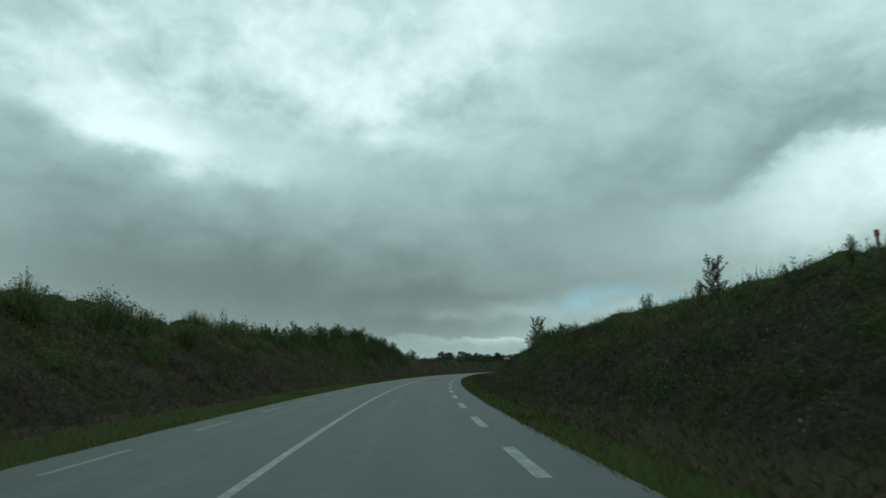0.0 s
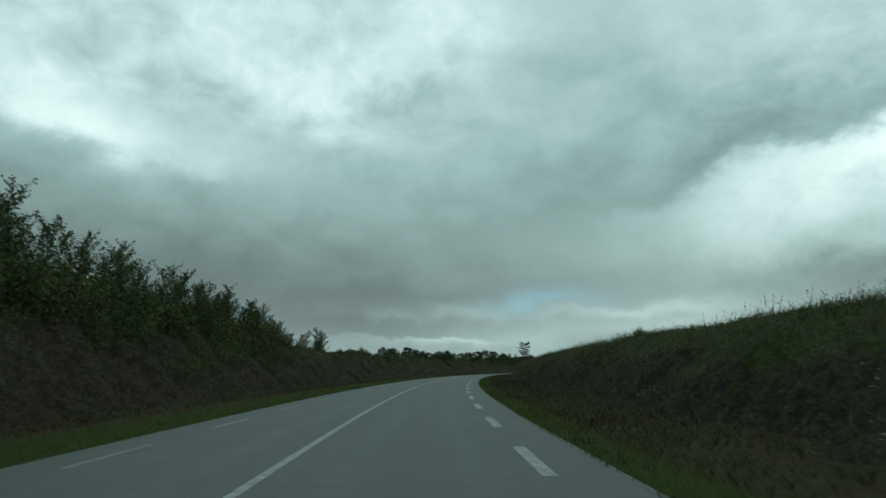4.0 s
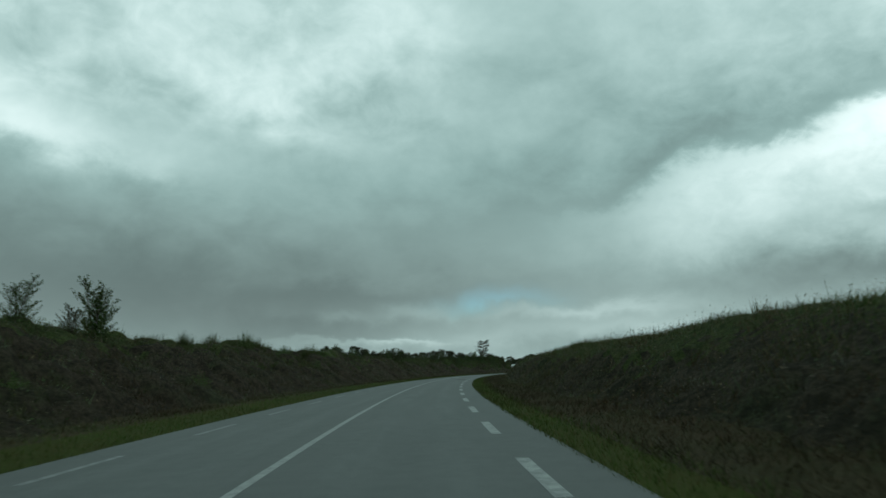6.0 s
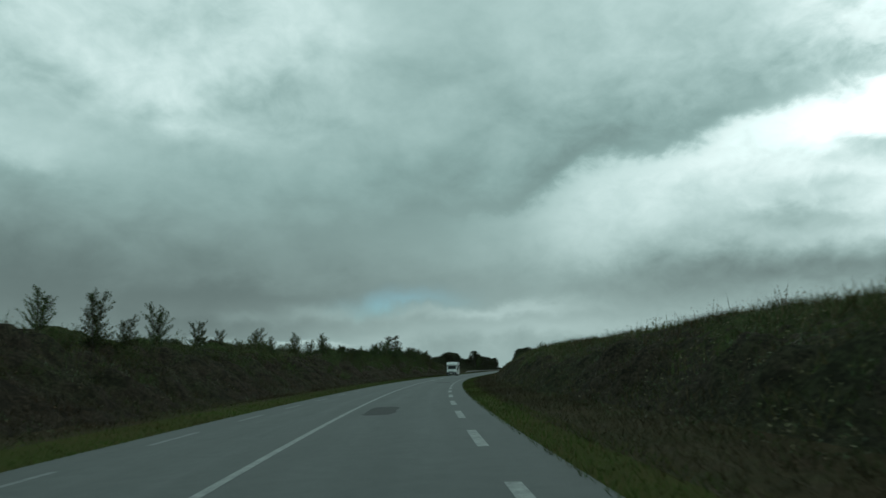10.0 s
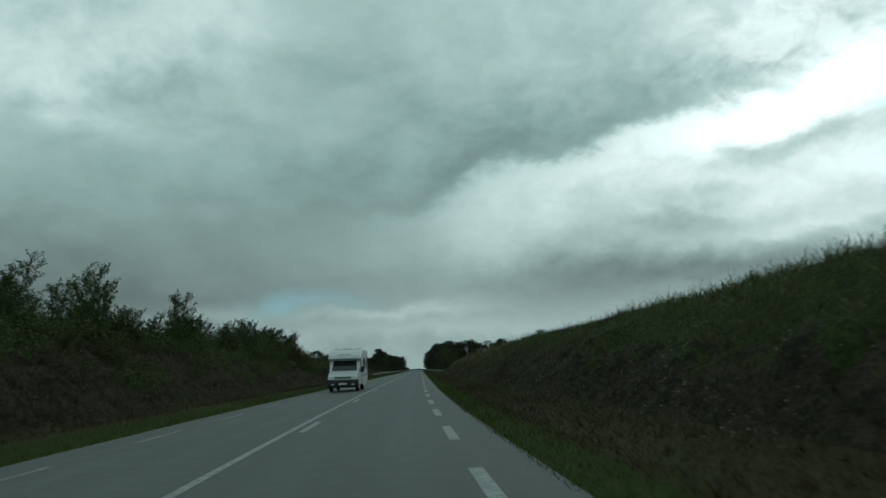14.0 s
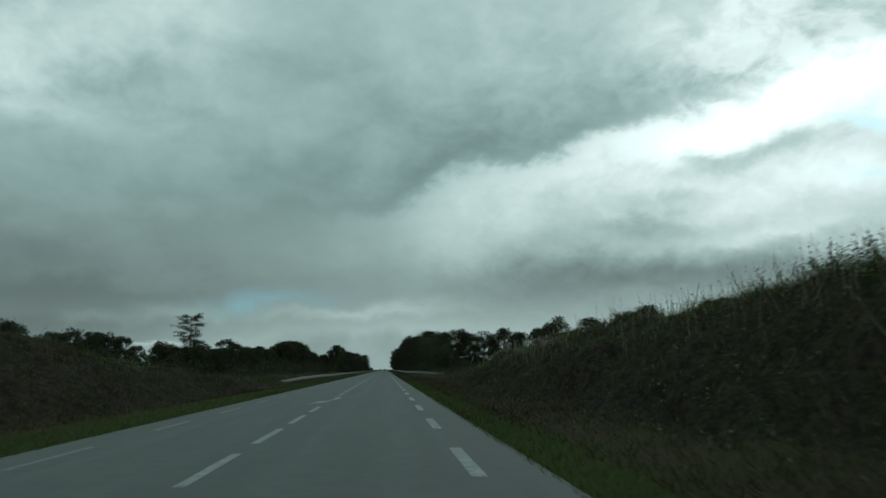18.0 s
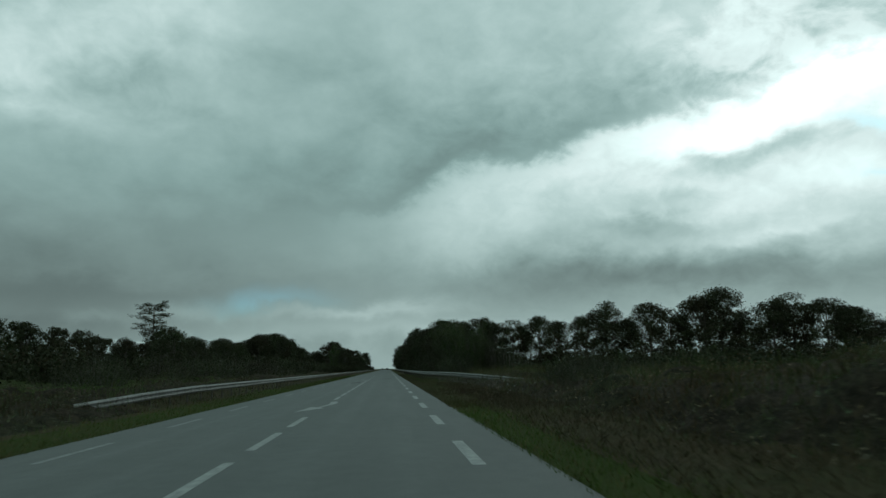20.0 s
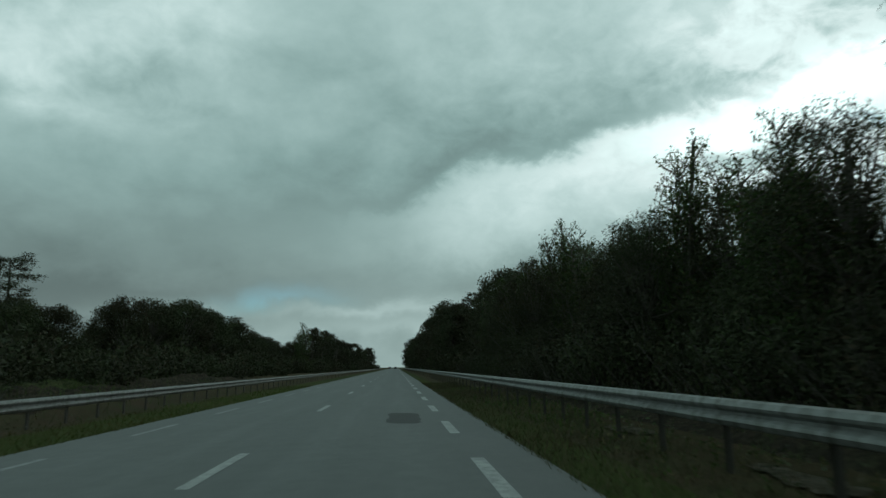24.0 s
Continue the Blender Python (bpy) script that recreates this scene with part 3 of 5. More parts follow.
for k in range(15):                                    # warning dashes beside the solid line
    s = s_at(13) - 2.0 + k * 13.6
    if s < s_at(17.9):
        marking("warning_dash", s, s + 3.1, 0.30, 0.15)
s = 409.0
ARROWS = (s_at(18.4) + 18.2, s_at(20.5) + 10.7, s_at(22.6) + 17.3)
while s < s_at(23) + 4:                                # close dashes past the bend, with gaps for the arrows
    if not any(a - 5.0 < s < a + 6.4 for a in ARROWS):
        marking("centre_dash", s, s + 3.1, 0.02, 0.16)
    s += 4.557
s = 533.1
while s < 1000:                                        # wide-spaced dashes on the long straight
    marking("centre_dash", s, s + 3.1, 0.02, 0.16)
    s += 13.2


def lane_arrow(s, d):
    """A merging arrow painted on the centre line: a curved tail and a barbed head."""
    shape = ((0.0, -0.64), (0.61, -0.45), (0.77, -0.25), (1.23, -0.08), (1.52, 0.15), (1.83, 0.0), (2.15, -0.10), (2.69, -0.42), (1.39, -0.51), (0.89, -0.58),
             (2.33, 0.01), (2.67, -0.09), (3.15, 0.12), (3.51, 0.03), (3.88, 0.24), (4.21, 0.09), (4.99, 0.34), (5.20, 0.05), (6.26, 0.25), (6.17, -0.02))
    pts = np.array(shape)
    V = place(s + pts[:, 0], d + pts[:, 1], 0)
    V[:, 2] = tilt(s + pts[:, 0], d + pts[:, 1]) + 0.008
    F = [tuple(range(9, -1, -1)), (6, 5, 10, 11), (11, 10, 12, 13), (13, 12, 14, 15), (15, 14, 16, 17), (17, 16, 18, 19)]
    child("lane_arrow", mesh_from("lane_arrow", V, [F[0][::-1]] + F[1:], PAINT), road)


for s in ARROWS:
    lane_arrow(s - 0.5, 0.0)


def road_patch(s0, s1, d0, d1, seed):
    rng = np.random.default_rng(seed)
    n = 10
    ss, w = np.linspace(s0, s1, n), rng.uniform(-0.06, 0.06, (n, 2))
    w[0], w[-1] = (0.16, -0.14), (0.12, -0.18)
    V = np.concatenate([place(ss, d0 + w[:, 0], tilt(ss, np.full(n, d0)) + 0.003), place(ss, d1 + w[:, 1], tilt(ss, np.full(n, d1)) + 0.003)])
    child("repair_patch", mesh_from("repair_patch", V, [(i, n + i, n + i + 1, i + 1) for i in range(n - 1)], PATCH), road, "darker rectangular asphalt repair")


for t, near, far, d0, d1 in ((9.1, 11.9, 16.0, 2.05, 3.0), (10, 20.8, 25.3, 0.55, 1.55), (13.7, 10.4, 12.5, 2.28, 3.2), (24, 16.3, 20.0, 2.1, 2.95),
                             (23, 17.7, 21.4, 1.7, 2.75), (22, 18.5, 22.5, -1.2, -0.35), (12.6, 6.5, 9.0, 1.6, 3.0), (2.4, 23.5, 26.5, 0.5, 1.9)):
    road_patch(s_at(t) + near, s_at(t) + far, d0, d1, int(t * 10))

# ---------------------------------------------------------------- roadside cover
RNG = np.random.default_rng(11)


def patchy(s, d, k=1.0, shift=0.0):
    """A slow uneven pattern over the banks, 0 to 1."""
    v = np.sin(s * 0.21 * k + d * 0.7 + shift) + np.sin(s * 0.083 * k - d * 0.45 + 2.1 * shift) + 0.7 * np.sin(s * 0.57 * k + d * 1.3 - shift)
    return np.clip(0.5 + v / 5.0, 0, 1)


FIELD_S, FIELD_OUT = np.arange(-62, 604, 0.35), np.arange(2.3, 13.7, 0.30)


SCRUB_LINE = ((465, 0), (471, 5.6), (478, 6.5), (484, 7.6), (492, 7.4), (500, 7.0), (510, 7.0), (520, 7.1), (600, 7.2))


def growth(side):
    """Height of the closed scrub over the bank: many low rounded clumps grown into each other."""
    rng = np.random.default_rng(300 + side)
    S, O = np.meshgrid(FIELD_S, FIELD_OUT, indexing="ij")
    H = np.full(S.shape, 0.02)
    edge = ROAD_R if side > 0 else -ROAD_L
    for k in range(5700):
        cs, co = rng.uniform(FIELD_S[0], FIELD_S[-1]), rng.uniform(TOE[side] - 0.2, 13.0)
        p = float(patchy(cs, side * (edge + co), 1.0, side))
        if rng.uniform() > 0.25 + 0.9 * p:
            continue
        r = rng.uniform(0.45, 0.9) + 0.8 * p * rng.uniform(0, 1) ** 2
        if side > 0:
            low = (0.55 if cs > 385 else 0.16 if cs > 80 else 0.40) if co > 5.4 else 1.0
            if cs > 470:
                low *= 0.3 if co < 8.0 else 0.7
        else:
            low = 0.6 if cs > 478 else 0.35 if cs > s_at(16.6) and co > 3.5 else 1.0
        low *= float(np.clip((co - TOE[side] + 0.9) / 2.4, 0.25, 1.0))
        h = r * rng.uniform(0.45, 0.85) * low
        r *= 0.6 + 0.4 * low
        i0, i1 = np.searchsorted(FIELD_S, (cs - r, cs + r))
        j0, j1 = np.searchsorted(FIELD_OUT, (co - r, co + r))
        q = 1 - ((S[i0:i1, j0:j1] - cs) ** 2 + (O[i0:i1, j0:j1] - co) ** 2) / (r * r)
        H[i0:i1, j0:j1] = np.maximum(H[i0:i1, j0:j1], h * np.sqrt(np.clip(q, 0, 1)))
    H += rng.normal(0, 0.035, H.shape) * np.clip(H / 0.3, 0.2, 1.2)
    fade = np.clip((O - TOE[side] + 1.1) / 1.2, 0, 1) * np.clip((13.5 - O) / 1.5, 0, 1) 
    if side > 0:                                       # where the bank has run out, scrub only behind the mown verge
        fade = fade * np.clip((O + ROAD_R - curve(SCRUB_LINE, S)) / 0.8, 0, 1) * np.clip((FIELD_S[-1] - S) / 12, 0, 1)
    else:
        fade = fade * np.where(S < 484, np.clip((484 - S) / 12, 0, 1), 0) + np.where(S >= 472, np.clip((O - 3.6) / 0.8, 0, 1) * np.clip((S - 472) / 10, 0, 1) * np.clip((13.5 - O) / 1.5, 0, 1) * np.clip((FIELD_S[-1] - S) / 12, 0, 1), 0)
        fade = np.minimum(fade, 1)
    return H * fade - 0.12 * (1 - fade)


GROWTH = {1: growth(1), -1: growth(-1)}


def grown(s, d):
    """Height of the scrub above the ground."""
    s, d = np.broadcast_arrays(np.asarray(s, float), np.asarray(d, float))
    out = np.where(d > 0, d - ROAD_R, ROAD_L - d)
    i, j = (s - FIELD_S[0]) / 0.35, (out - FIELD_OUT[0]) / 0.30
    inside = (i >= 0) & (j >= 0) & (i < len(FIELD_S) - 1) & (j < len(FIELD_OUT) - 1)
    i, j = np.clip(i, 0, len(FIELD_S) - 1).astype(int), np.clip(j, 0, len(FIELD_OUT) - 1).astype(int)
    return np.where(inside, np.maximum(np.where(d > 0, GROWTH[1][i, j], GROWTH[-1][i, j]), 0), 0)


def spots(n, t0, t1, out0, out1, side, rng, power=1.0):
    """Random places beside the road: s, d and the height of ground and scrub."""
    s = rng.uniform(s_at(t0) if t0 > -3.4 else -62, s_at(t1), n)
    out = out0 + (out1 - out0) * rng.uniform(0, 1, n) ** power
    d = np.where(side > 0, ROAD_R + out, ROAD_L - out)
    return s, d, land(s, d) + 0.8 * grown(s, d)


def cover(name, faces, mat, label):
    tagged(new(name, soup(name, faces, mat)), label, "undergrowth", kind="stuff")


def bank_scrub(side, name, leaves, label):
    """The closed scrub as one uneven sheet, with loose leaves and shoots standing out of it."""
    S, O = np.meshgrid(FIELD_S, FIELD_OUT, indexing="ij")
    D = np.where(side > 0, ROAD_R + O, ROAD_L - O)
    V = place(S.ravel(), D.ravel(), (land(S, D) + GROWTH[side]).ravel())
    n, w = S.shape
    i, j = np.meshgrid(np.arange(n - 1), np.arange(w - 1), indexing="ij")
    F = np.stack([i * w + j, i * w + j + 1, (i + 1) * w + j + 1, (i + 1) * w + j], -1).reshape(-1, 4)
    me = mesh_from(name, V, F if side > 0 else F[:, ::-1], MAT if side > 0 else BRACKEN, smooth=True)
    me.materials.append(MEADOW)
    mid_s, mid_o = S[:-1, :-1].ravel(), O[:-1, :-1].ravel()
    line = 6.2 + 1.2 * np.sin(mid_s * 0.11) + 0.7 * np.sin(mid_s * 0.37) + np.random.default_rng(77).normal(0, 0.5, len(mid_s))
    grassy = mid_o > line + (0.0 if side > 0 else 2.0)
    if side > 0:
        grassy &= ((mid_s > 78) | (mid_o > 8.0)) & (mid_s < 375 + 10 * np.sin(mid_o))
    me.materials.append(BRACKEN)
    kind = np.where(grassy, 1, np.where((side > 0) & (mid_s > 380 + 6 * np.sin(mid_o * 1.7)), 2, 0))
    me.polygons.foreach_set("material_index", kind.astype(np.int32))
    tagged(new(name, me), label, "undergrowth", kind="stuff")
    rng = np.random.default_rng(40 + side)
    s, d, z = spots(leaves, -3.5, 25.0, TOE[side] - 0.7, 12.5, side, rng, 1.3)
    high = grown(s, d)
    keep = rng.uniform(0, 1, leaves) < 0.25 + 1.2 * high
    s, d, z = s[keep], d[keep], (z + 0.2 * high)[keep]
    at = place(s, d, z + rng.uniform(-0.04, 0.12, len(s)))
    faces = leaf_tris(rng, at, rng.uniform(0.045, 0.11, len(s)), 1.0, 0.5)
    m = len(s) // 4
    shoots = blade_tris(rng, at[:m] - (0, 0, 0.05), rng.uniform(0.12, 0.42, m), rng.uniform(0.015, 0.035, m), 0.4)
    cover("loose_leaves", np.concatenate([faces, shoots]), GLOSSY, "small leaves and shoots of the scrub on the slope")


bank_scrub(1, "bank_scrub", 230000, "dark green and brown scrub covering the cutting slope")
bank_scrub(-1, "bank_scrub", 150000, "dark green scrub and young bushes on the cutting slope")


def tussocks(side, name, t0, t1, count, out0, out1, mat, label, wide=1.0):
    """Rank grass and bracken: sheaves of leaning blades."""
    rng = np.random.default_rng(60 + side)
    n = count // 9
    s, d, z = spots(n, t0, t1, out0, out1, side, rng)
    p = patchy(s, d, 1.6, 3 + side)
    out = np.abs(d) - np.where(side > 0, ROAD_R, -ROAD_L)
    high = (0.16 + 0.42 * p * rng.uniform(0.5, 1.2, n)) * np.clip((out - out0 + 0.5) / 2.5, 0.4, 1)
    who = np.repeat(np.arange(n), 9)
    at = place(s, d, z - 0.03)[who] + rng.normal(0, 1, (len(who), 3)) * np.array([0.17, 0.17, 0])
    cover(name, blade_tris(rng, at, high[who] * rng.uniform(0.6, 1.25, len(who)), wide * rng.uniform(0.014, 0.034, len(who)), 0.5), mat, label)


def foot(side, name, t1, count, out0, out1, seed, mat, high, label):
    """Short growth on the level strip between verge and slope."""
    rng = np.random.default_rng(seed)
    s, d, z = spots(count, -3.5, t1, out0, out1, side, rng)
    h = high * rng.uniform(0.4, 1.2, count) * (0.6 + 0.8 * patchy(s, d, 2.5, seed))
    cover(name, blade_tris(rng, place(s, d, z - 0.02), h, rng.uniform(0.012, 0.030, count), 0.8), mat, label)


foot(1, "heath", 21.2, 175000, 0.9, 4.4, 91, HEATH, 0.20, "short brown heath between verge and slope")
foot(-1, "heath", 20.2, 80000, 2.0, 4.0, 92, HEATH, 0.20, "short brown heath between verge and slope")
tussocks(1, "tussocks", -3.5, 21.7, 110000, 2.0, 9.0, TUSSOCK, "rank brown grass and bracken on the slope")
tussocks(-1, "tussocks", -3.5, 4.0, 45000, 2.2, 9.0, TUSSOCK, "rank brown grass and bracken on the slope")
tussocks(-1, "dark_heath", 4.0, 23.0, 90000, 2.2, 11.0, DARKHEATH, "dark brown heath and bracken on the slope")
tussocks(1, "crest_grass", -3.5, 22.0, 110000, 5.5, 12.0, CRESTGRASS, "tall green grass along the crest of the bank")
tussocks(-1, "crest_grass", -3.5, 19.4, 70000, 5.0, 12.0, CRESTGRASS, "tall green grass along the crest of the bank")


def verge(side, name, t1, count, out1, t0=-3.4, mat=BLADES, label="short green verge grass at the asphalt edge"):
    rng = np.random.default_rng(80 + side)
    s, d, z = spots(count, t0, t1, -0.10, out1, side, rng, 1.3)
    z = np.maximum(z, tilt(s, np.clip(d, ROAD_L, ROAD_R)) - 0.05)
    cover(name, blade_tris(rng, place(s, d, z), rng.uniform(0.05, 0.16, count), 0.016, 0.5), mat, label)


verge(1, "verge_grass", 21.2, 90000, 1.35)
verge(-1, "verge_grass", 26.5, 88000, 2.1)
verge(1, "dry_verge_grass", 26.5, 46000, 2.6, 21.0, DRYBLADES, "worn brownish verge grass below the rail")


def stalks(side, name, t0, t1, count, out0, out1, high, mat, label, seed):
    rng = np.random.default_rng(seed)
    s, d, z = spots(count, t0, t1, out0, out1, side, rng)
    keep = rng.uniform(0, 1, count) < patchy(s, d, 2.0, seed) ** 1.5 * 1.6
    s, d, z = s[keep], d[keep], z[keep]
    n = len(s)
    at = place(s, d, z)
    h = high * rng.uniform(0.5, 1.2, n)
    stem = blade_tris(rng, at, h, 0.022, 0.18)
    # seed heads and small leaves near the tips
    who = np.repeat(np.arange(n), 7)
    f = rng.uniform(0.2, 0.86, len(who))[:, None]
    foot = at[who] * (1 - f) + stem[who, 2] * f
    tips = leaf_tris(rng, foot + rng.normal(0, 0.018, (len(who), 3)), rng.uniform(0.03, 0.075, len(who)))
    cover(name, np.concatenate([stem, tips]), mat, label)


stalks(1, "crest_weeds", -3.4, 20.6, 6400, 6.0, 13.0, 0.72, SCRUB, "thin weeds standing on the crest of the bank", 5)
stalks(-1, "crest_weeds", -3.4, 19.6, 4200, 5.5, 12.0, 0.8, SCRUB, "thin weeds standing on the crest of the bank", 6)
stalks(1, "dry_grass", 16.9, 20.4, 3600, 5.0, 14.0, 1.15, STRAW, "pale dry grass stalks on the bank and behind the rail", 7)
stalks(1, "dry_verge", 21.9, 26.0, 2600, 0.9, 3.4, 0.18, CRESTGRASS, "short dry grass below the rail", 12)
stalks(1, "low_weeds", 20.9, 22.6, 5000, 1.5, 3.4, 0.26, HEATH, "low dark brown weeds below the rail", 15)
stalks(1, "rail_weeds", 20.4, 26.0, 4200, 7.5, 14.0, 0.7, SCRUB, "tall weeds behind the rail", 9)
stalks(1, "field_weeds", 21.4, 25.4, 15000, 4.5, 36.0, 0.85, TUSSOCK, "rank brown weeds standing in the field behind the rail", 14)
stalks(-1, "dry_grass", 18.5, 26.0, 4000, 3.0, 12.0, 0.6, SCRUB, "tall weeds and grass stalks beside the rail", 8)


# ---------------------------------------------------------------- trees and bushes
def tube(points, radii, sides=6):
    """Corners and faces of a tapering branch."""
    P, V, F = np.asarray(points, float), [], []
    for i, (p, r) in enumerate(zip(P, radii)):
        way = P[min(i + 1, len(P) - 1)] - P[max(i - 1, 0)]
        way = way / (np.linalg.norm(way) + 1e-9)
        a = np.cross(way, (0.3, 0.9, 0.1))
        a /= np.linalg.norm(a) + 1e-9
        b = np.cross(way, a)
        V += [p + r * (math.cos(2 * math.pi * k / sides) * a + math.sin(2 * math.pi * k / sides) * b) for k in range(sides)]
    for i in range(len(P) - 1):
        F += [(i * sides + k, i * sides + (k + 1) % sides, (i + 1) * sides + (k + 1) % sides, (i + 1) * sides + k) for k in range(sides)]
    return V, F


def wood(name, tubes, parent):
    V, F = [], []
    trunk = None
    for v, f in tubes:
        n = len(V)
        F += [tuple(i + n for i in q) for q in f]
        V += v
        if trunk is None:
            trunk = np.array(v)
        else:                                          # grow the limb out of the nearest part of the trunk
            k = int(np.argmin(((trunk - np.mean(v[:3], 0)) ** 2).sum(1)))
            F.append((n, n + 1, k))
    child(name, mesh_from(name, V, F, BARK, smooth=True), parent)


def broadleaf(name, label, high, spread, bare, clumps, per, leaf, seed, mat, open_crown=0.0, group=""):
    """A tree with a forked trunk, limbs and a crown of leaf clumps. bare: height of clear trunk as a share of the whole."""
    rng = np.random.default_rng(seed)
    root = tagged(new(name, None), label, "tree", group)
    lean = rng.normal(0, 0.03, 2) * high
    stem = [(lean[0] * f + rng.normal(0, 0.012) * high * f, lean[1] * f + rng.normal(0, 0.012) * high * f, high * f * 0.86) for f in np.linspace(0, 1, 7)]
    tubes = [tube(stem, [high * 0.028 * (1 - 0.88 * f) + 0.01 for f in np.linspace(0, 1, 7)], 8)]
    at, rad = [], []
    for k in range(clumps):
        f = rng.uniform(0, 1) ** 0.8
        zc = high * (bare + (0.96 - bare) * f)
        width = spread * math.sqrt(max(0.06, 1 - (2 * f - 0.75) ** 2 / 1.6)) * rng.uniform(0.45, 1.0)
        ang = rng.uniform(0, 2 * math.pi)
        c = np.array([width * math.cos(ang), width * math.sin(ang), zc])
        at.append(c)
        rad.append(spread * rng.uniform(0.22, 0.40) * (1 - open_crown * 0.35))
        if k % 2 == 0:
            i = int(np.clip(f * 4 + 1, 1, 5))
            base = np.array(stem[i]) * 0.7 + np.array(stem[i - 1]) * 0.3
            mid = base * 0.5 + c * 0.5 + np.array([0, 0, -0.04 * high])
            tubes.append(tube([base, mid, c], [high * 0.010, high * 0.006, high * 0.0022], 5))
    wood("trunk", tubes, root)
    at, rad = np.array(at), np.array(rad)
    who = rng.integers(0, clumps, clumps * per)
    u = rng.normal(size=(len(who), 3))
    u /= np.linalg.norm(u, axis=1)[:, None]
    r = rng.uniform(0.3, 1.0, len(who)) ** 0.6 * rng.uniform(0.75, 1.15, len(who))
    p = at[who] + u * (r * rad[who])[:, None] * np.array([1, 1, 0.72])
    child("crown", soup("crown", leaf_tris(rng, p, leaf * rng.uniform(0.6, 1.3, len(who))), mat), root)
    return root


def sapling(name, label, high, spread, twigs, per, leaf, seed, mat, group="", leaders=1):
    """A young upright tree: one or more slender stems, rising twigs and loose leaves, narrower to the top."""
    rng = np.random.default_rng(seed)
    root = tagged(new(name, None), label, "tree", group)
    tubes, tops = [], []
    for k in range(leaders):
        ang, out = k * 2.1 + rng.uniform(0, 1), (0.0 if leaders == 1 else rng.uniform(0.08, 0.2) * high)
        top = np.array([math.cos(ang) * out + rng.normal(0, 0.03) * high, math.sin(ang) * out + rng.normal(0, 0.03) * high, high * (1.0 if k == 0 else rng.uniform(0.72, 0.95))])
        tops.append(top)
        tubes.append(tube([np.zeros(3), top * 0.5 + rng.normal(0, 0.02 * high, 3) * (1, 1, 0), top], [0.012 * high, 0.007 * high, 0.002 * high], 6))
    ends, bases = [], []
    for k in range(twigs):
        f = 0.03 + 0.95 * (k + rng.uniform(0, 1)) / twigs
        ang = k * 2.4 + rng.normal(0, 0.4)
        length = spread / leaders ** 0.35 * (1.03 - f) ** 0.6 * rng.uniform(0.45, 1.2) + 0.05 * high * rng.uniform(0.3, 1)
        b = tops[k % leaders] * f
        e = b + np.array([math.cos(ang) * length, math.sin(ang) * length, length * rng.uniform(0.5, 1.3)])
        tubes.append(tube([b, b * 0.45 + e * 0.55 + np.array([0, 0, -0.05 * length]), e], [0.0045 * high, 0.003 * high, 0.001 * high], 4))
        bases.append(b)
        ends.append(e)
    wood("stem", tubes, root)
    bases, ends = np.array(bases), np.array(ends)
    reach = np.linalg.norm(ends - bases, axis=1)
    who = rng.choice(twigs, twigs * per, p=reach / reach.sum())
    f = rng.uniform(0.1, 1.05, len(who))[:, None]
    p = bases[who] * (1 - f) + ends[who] * f + rng.normal(0, 0.021 * high, (len(who), 3)) * (1.35 - f * 0.8)
    tip = [top * rng.uniform(0.75, 1.03, (per, 1)) + rng.normal(0, 0.012 * high, (per, 3)) for top in tops]
    p = np.concatenate([p, *tip])
    p[:, 2] = np.maximum(p[:, 2], 0.05)
    child("crown", soup("crown", leaf_tris(rng, p, leaf * rng.uniform(0.6, 1.3, len(p))), mat), root)
    return root


def bush(name, label, high, spread, stems, per, leaf, seed, mat, group=""):
    """A many-stemmed bush, leafy to the ground, with an uneven top."""
    rng = np.random.default_rng(seed)
    root = tagged(new(name, None), label, "bush", group)
    tubes, pts = [], []
    for k in range(stems):
        ang, out = rng.uniform(0, 2 * math.pi), spread * math.sqrt(rng.uniform(0, 1))
        h = high * (1.05 - 0.5 * out / spread) * rng.uniform(0.65, 1.05)
        foot = np.array([math.cos(ang), math.sin(ang), 0]) * out * 0.45
        tip = np.array([math.cos(ang) * out, math.sin(ang) * out, h])
        tubes.append(tube([foot, foot * 0.5 + tip * 0.5, tip], [0.014 * high, 0.008 * high, 0.002 * high], 3))
        f = rng.uniform(0.05, 1.04, per)[:, None]
        pts.append(foot * (1 - f) + tip * f + rng.normal(0, 1, (per, 3)) * (0.035 + 0.11 * (1 - f)) * high * (1, 1, 0.8))
    wood("branchwork", tubes, root)
    p = np.concatenate(pts)
    p[:, 2] = np.abs(p[:, 2])
    child("foliage", soup("foliage", leaf_tris(rng, p, leaf * rng.uniform(0.6, 1.3, len(p))), mat), root)
    return root


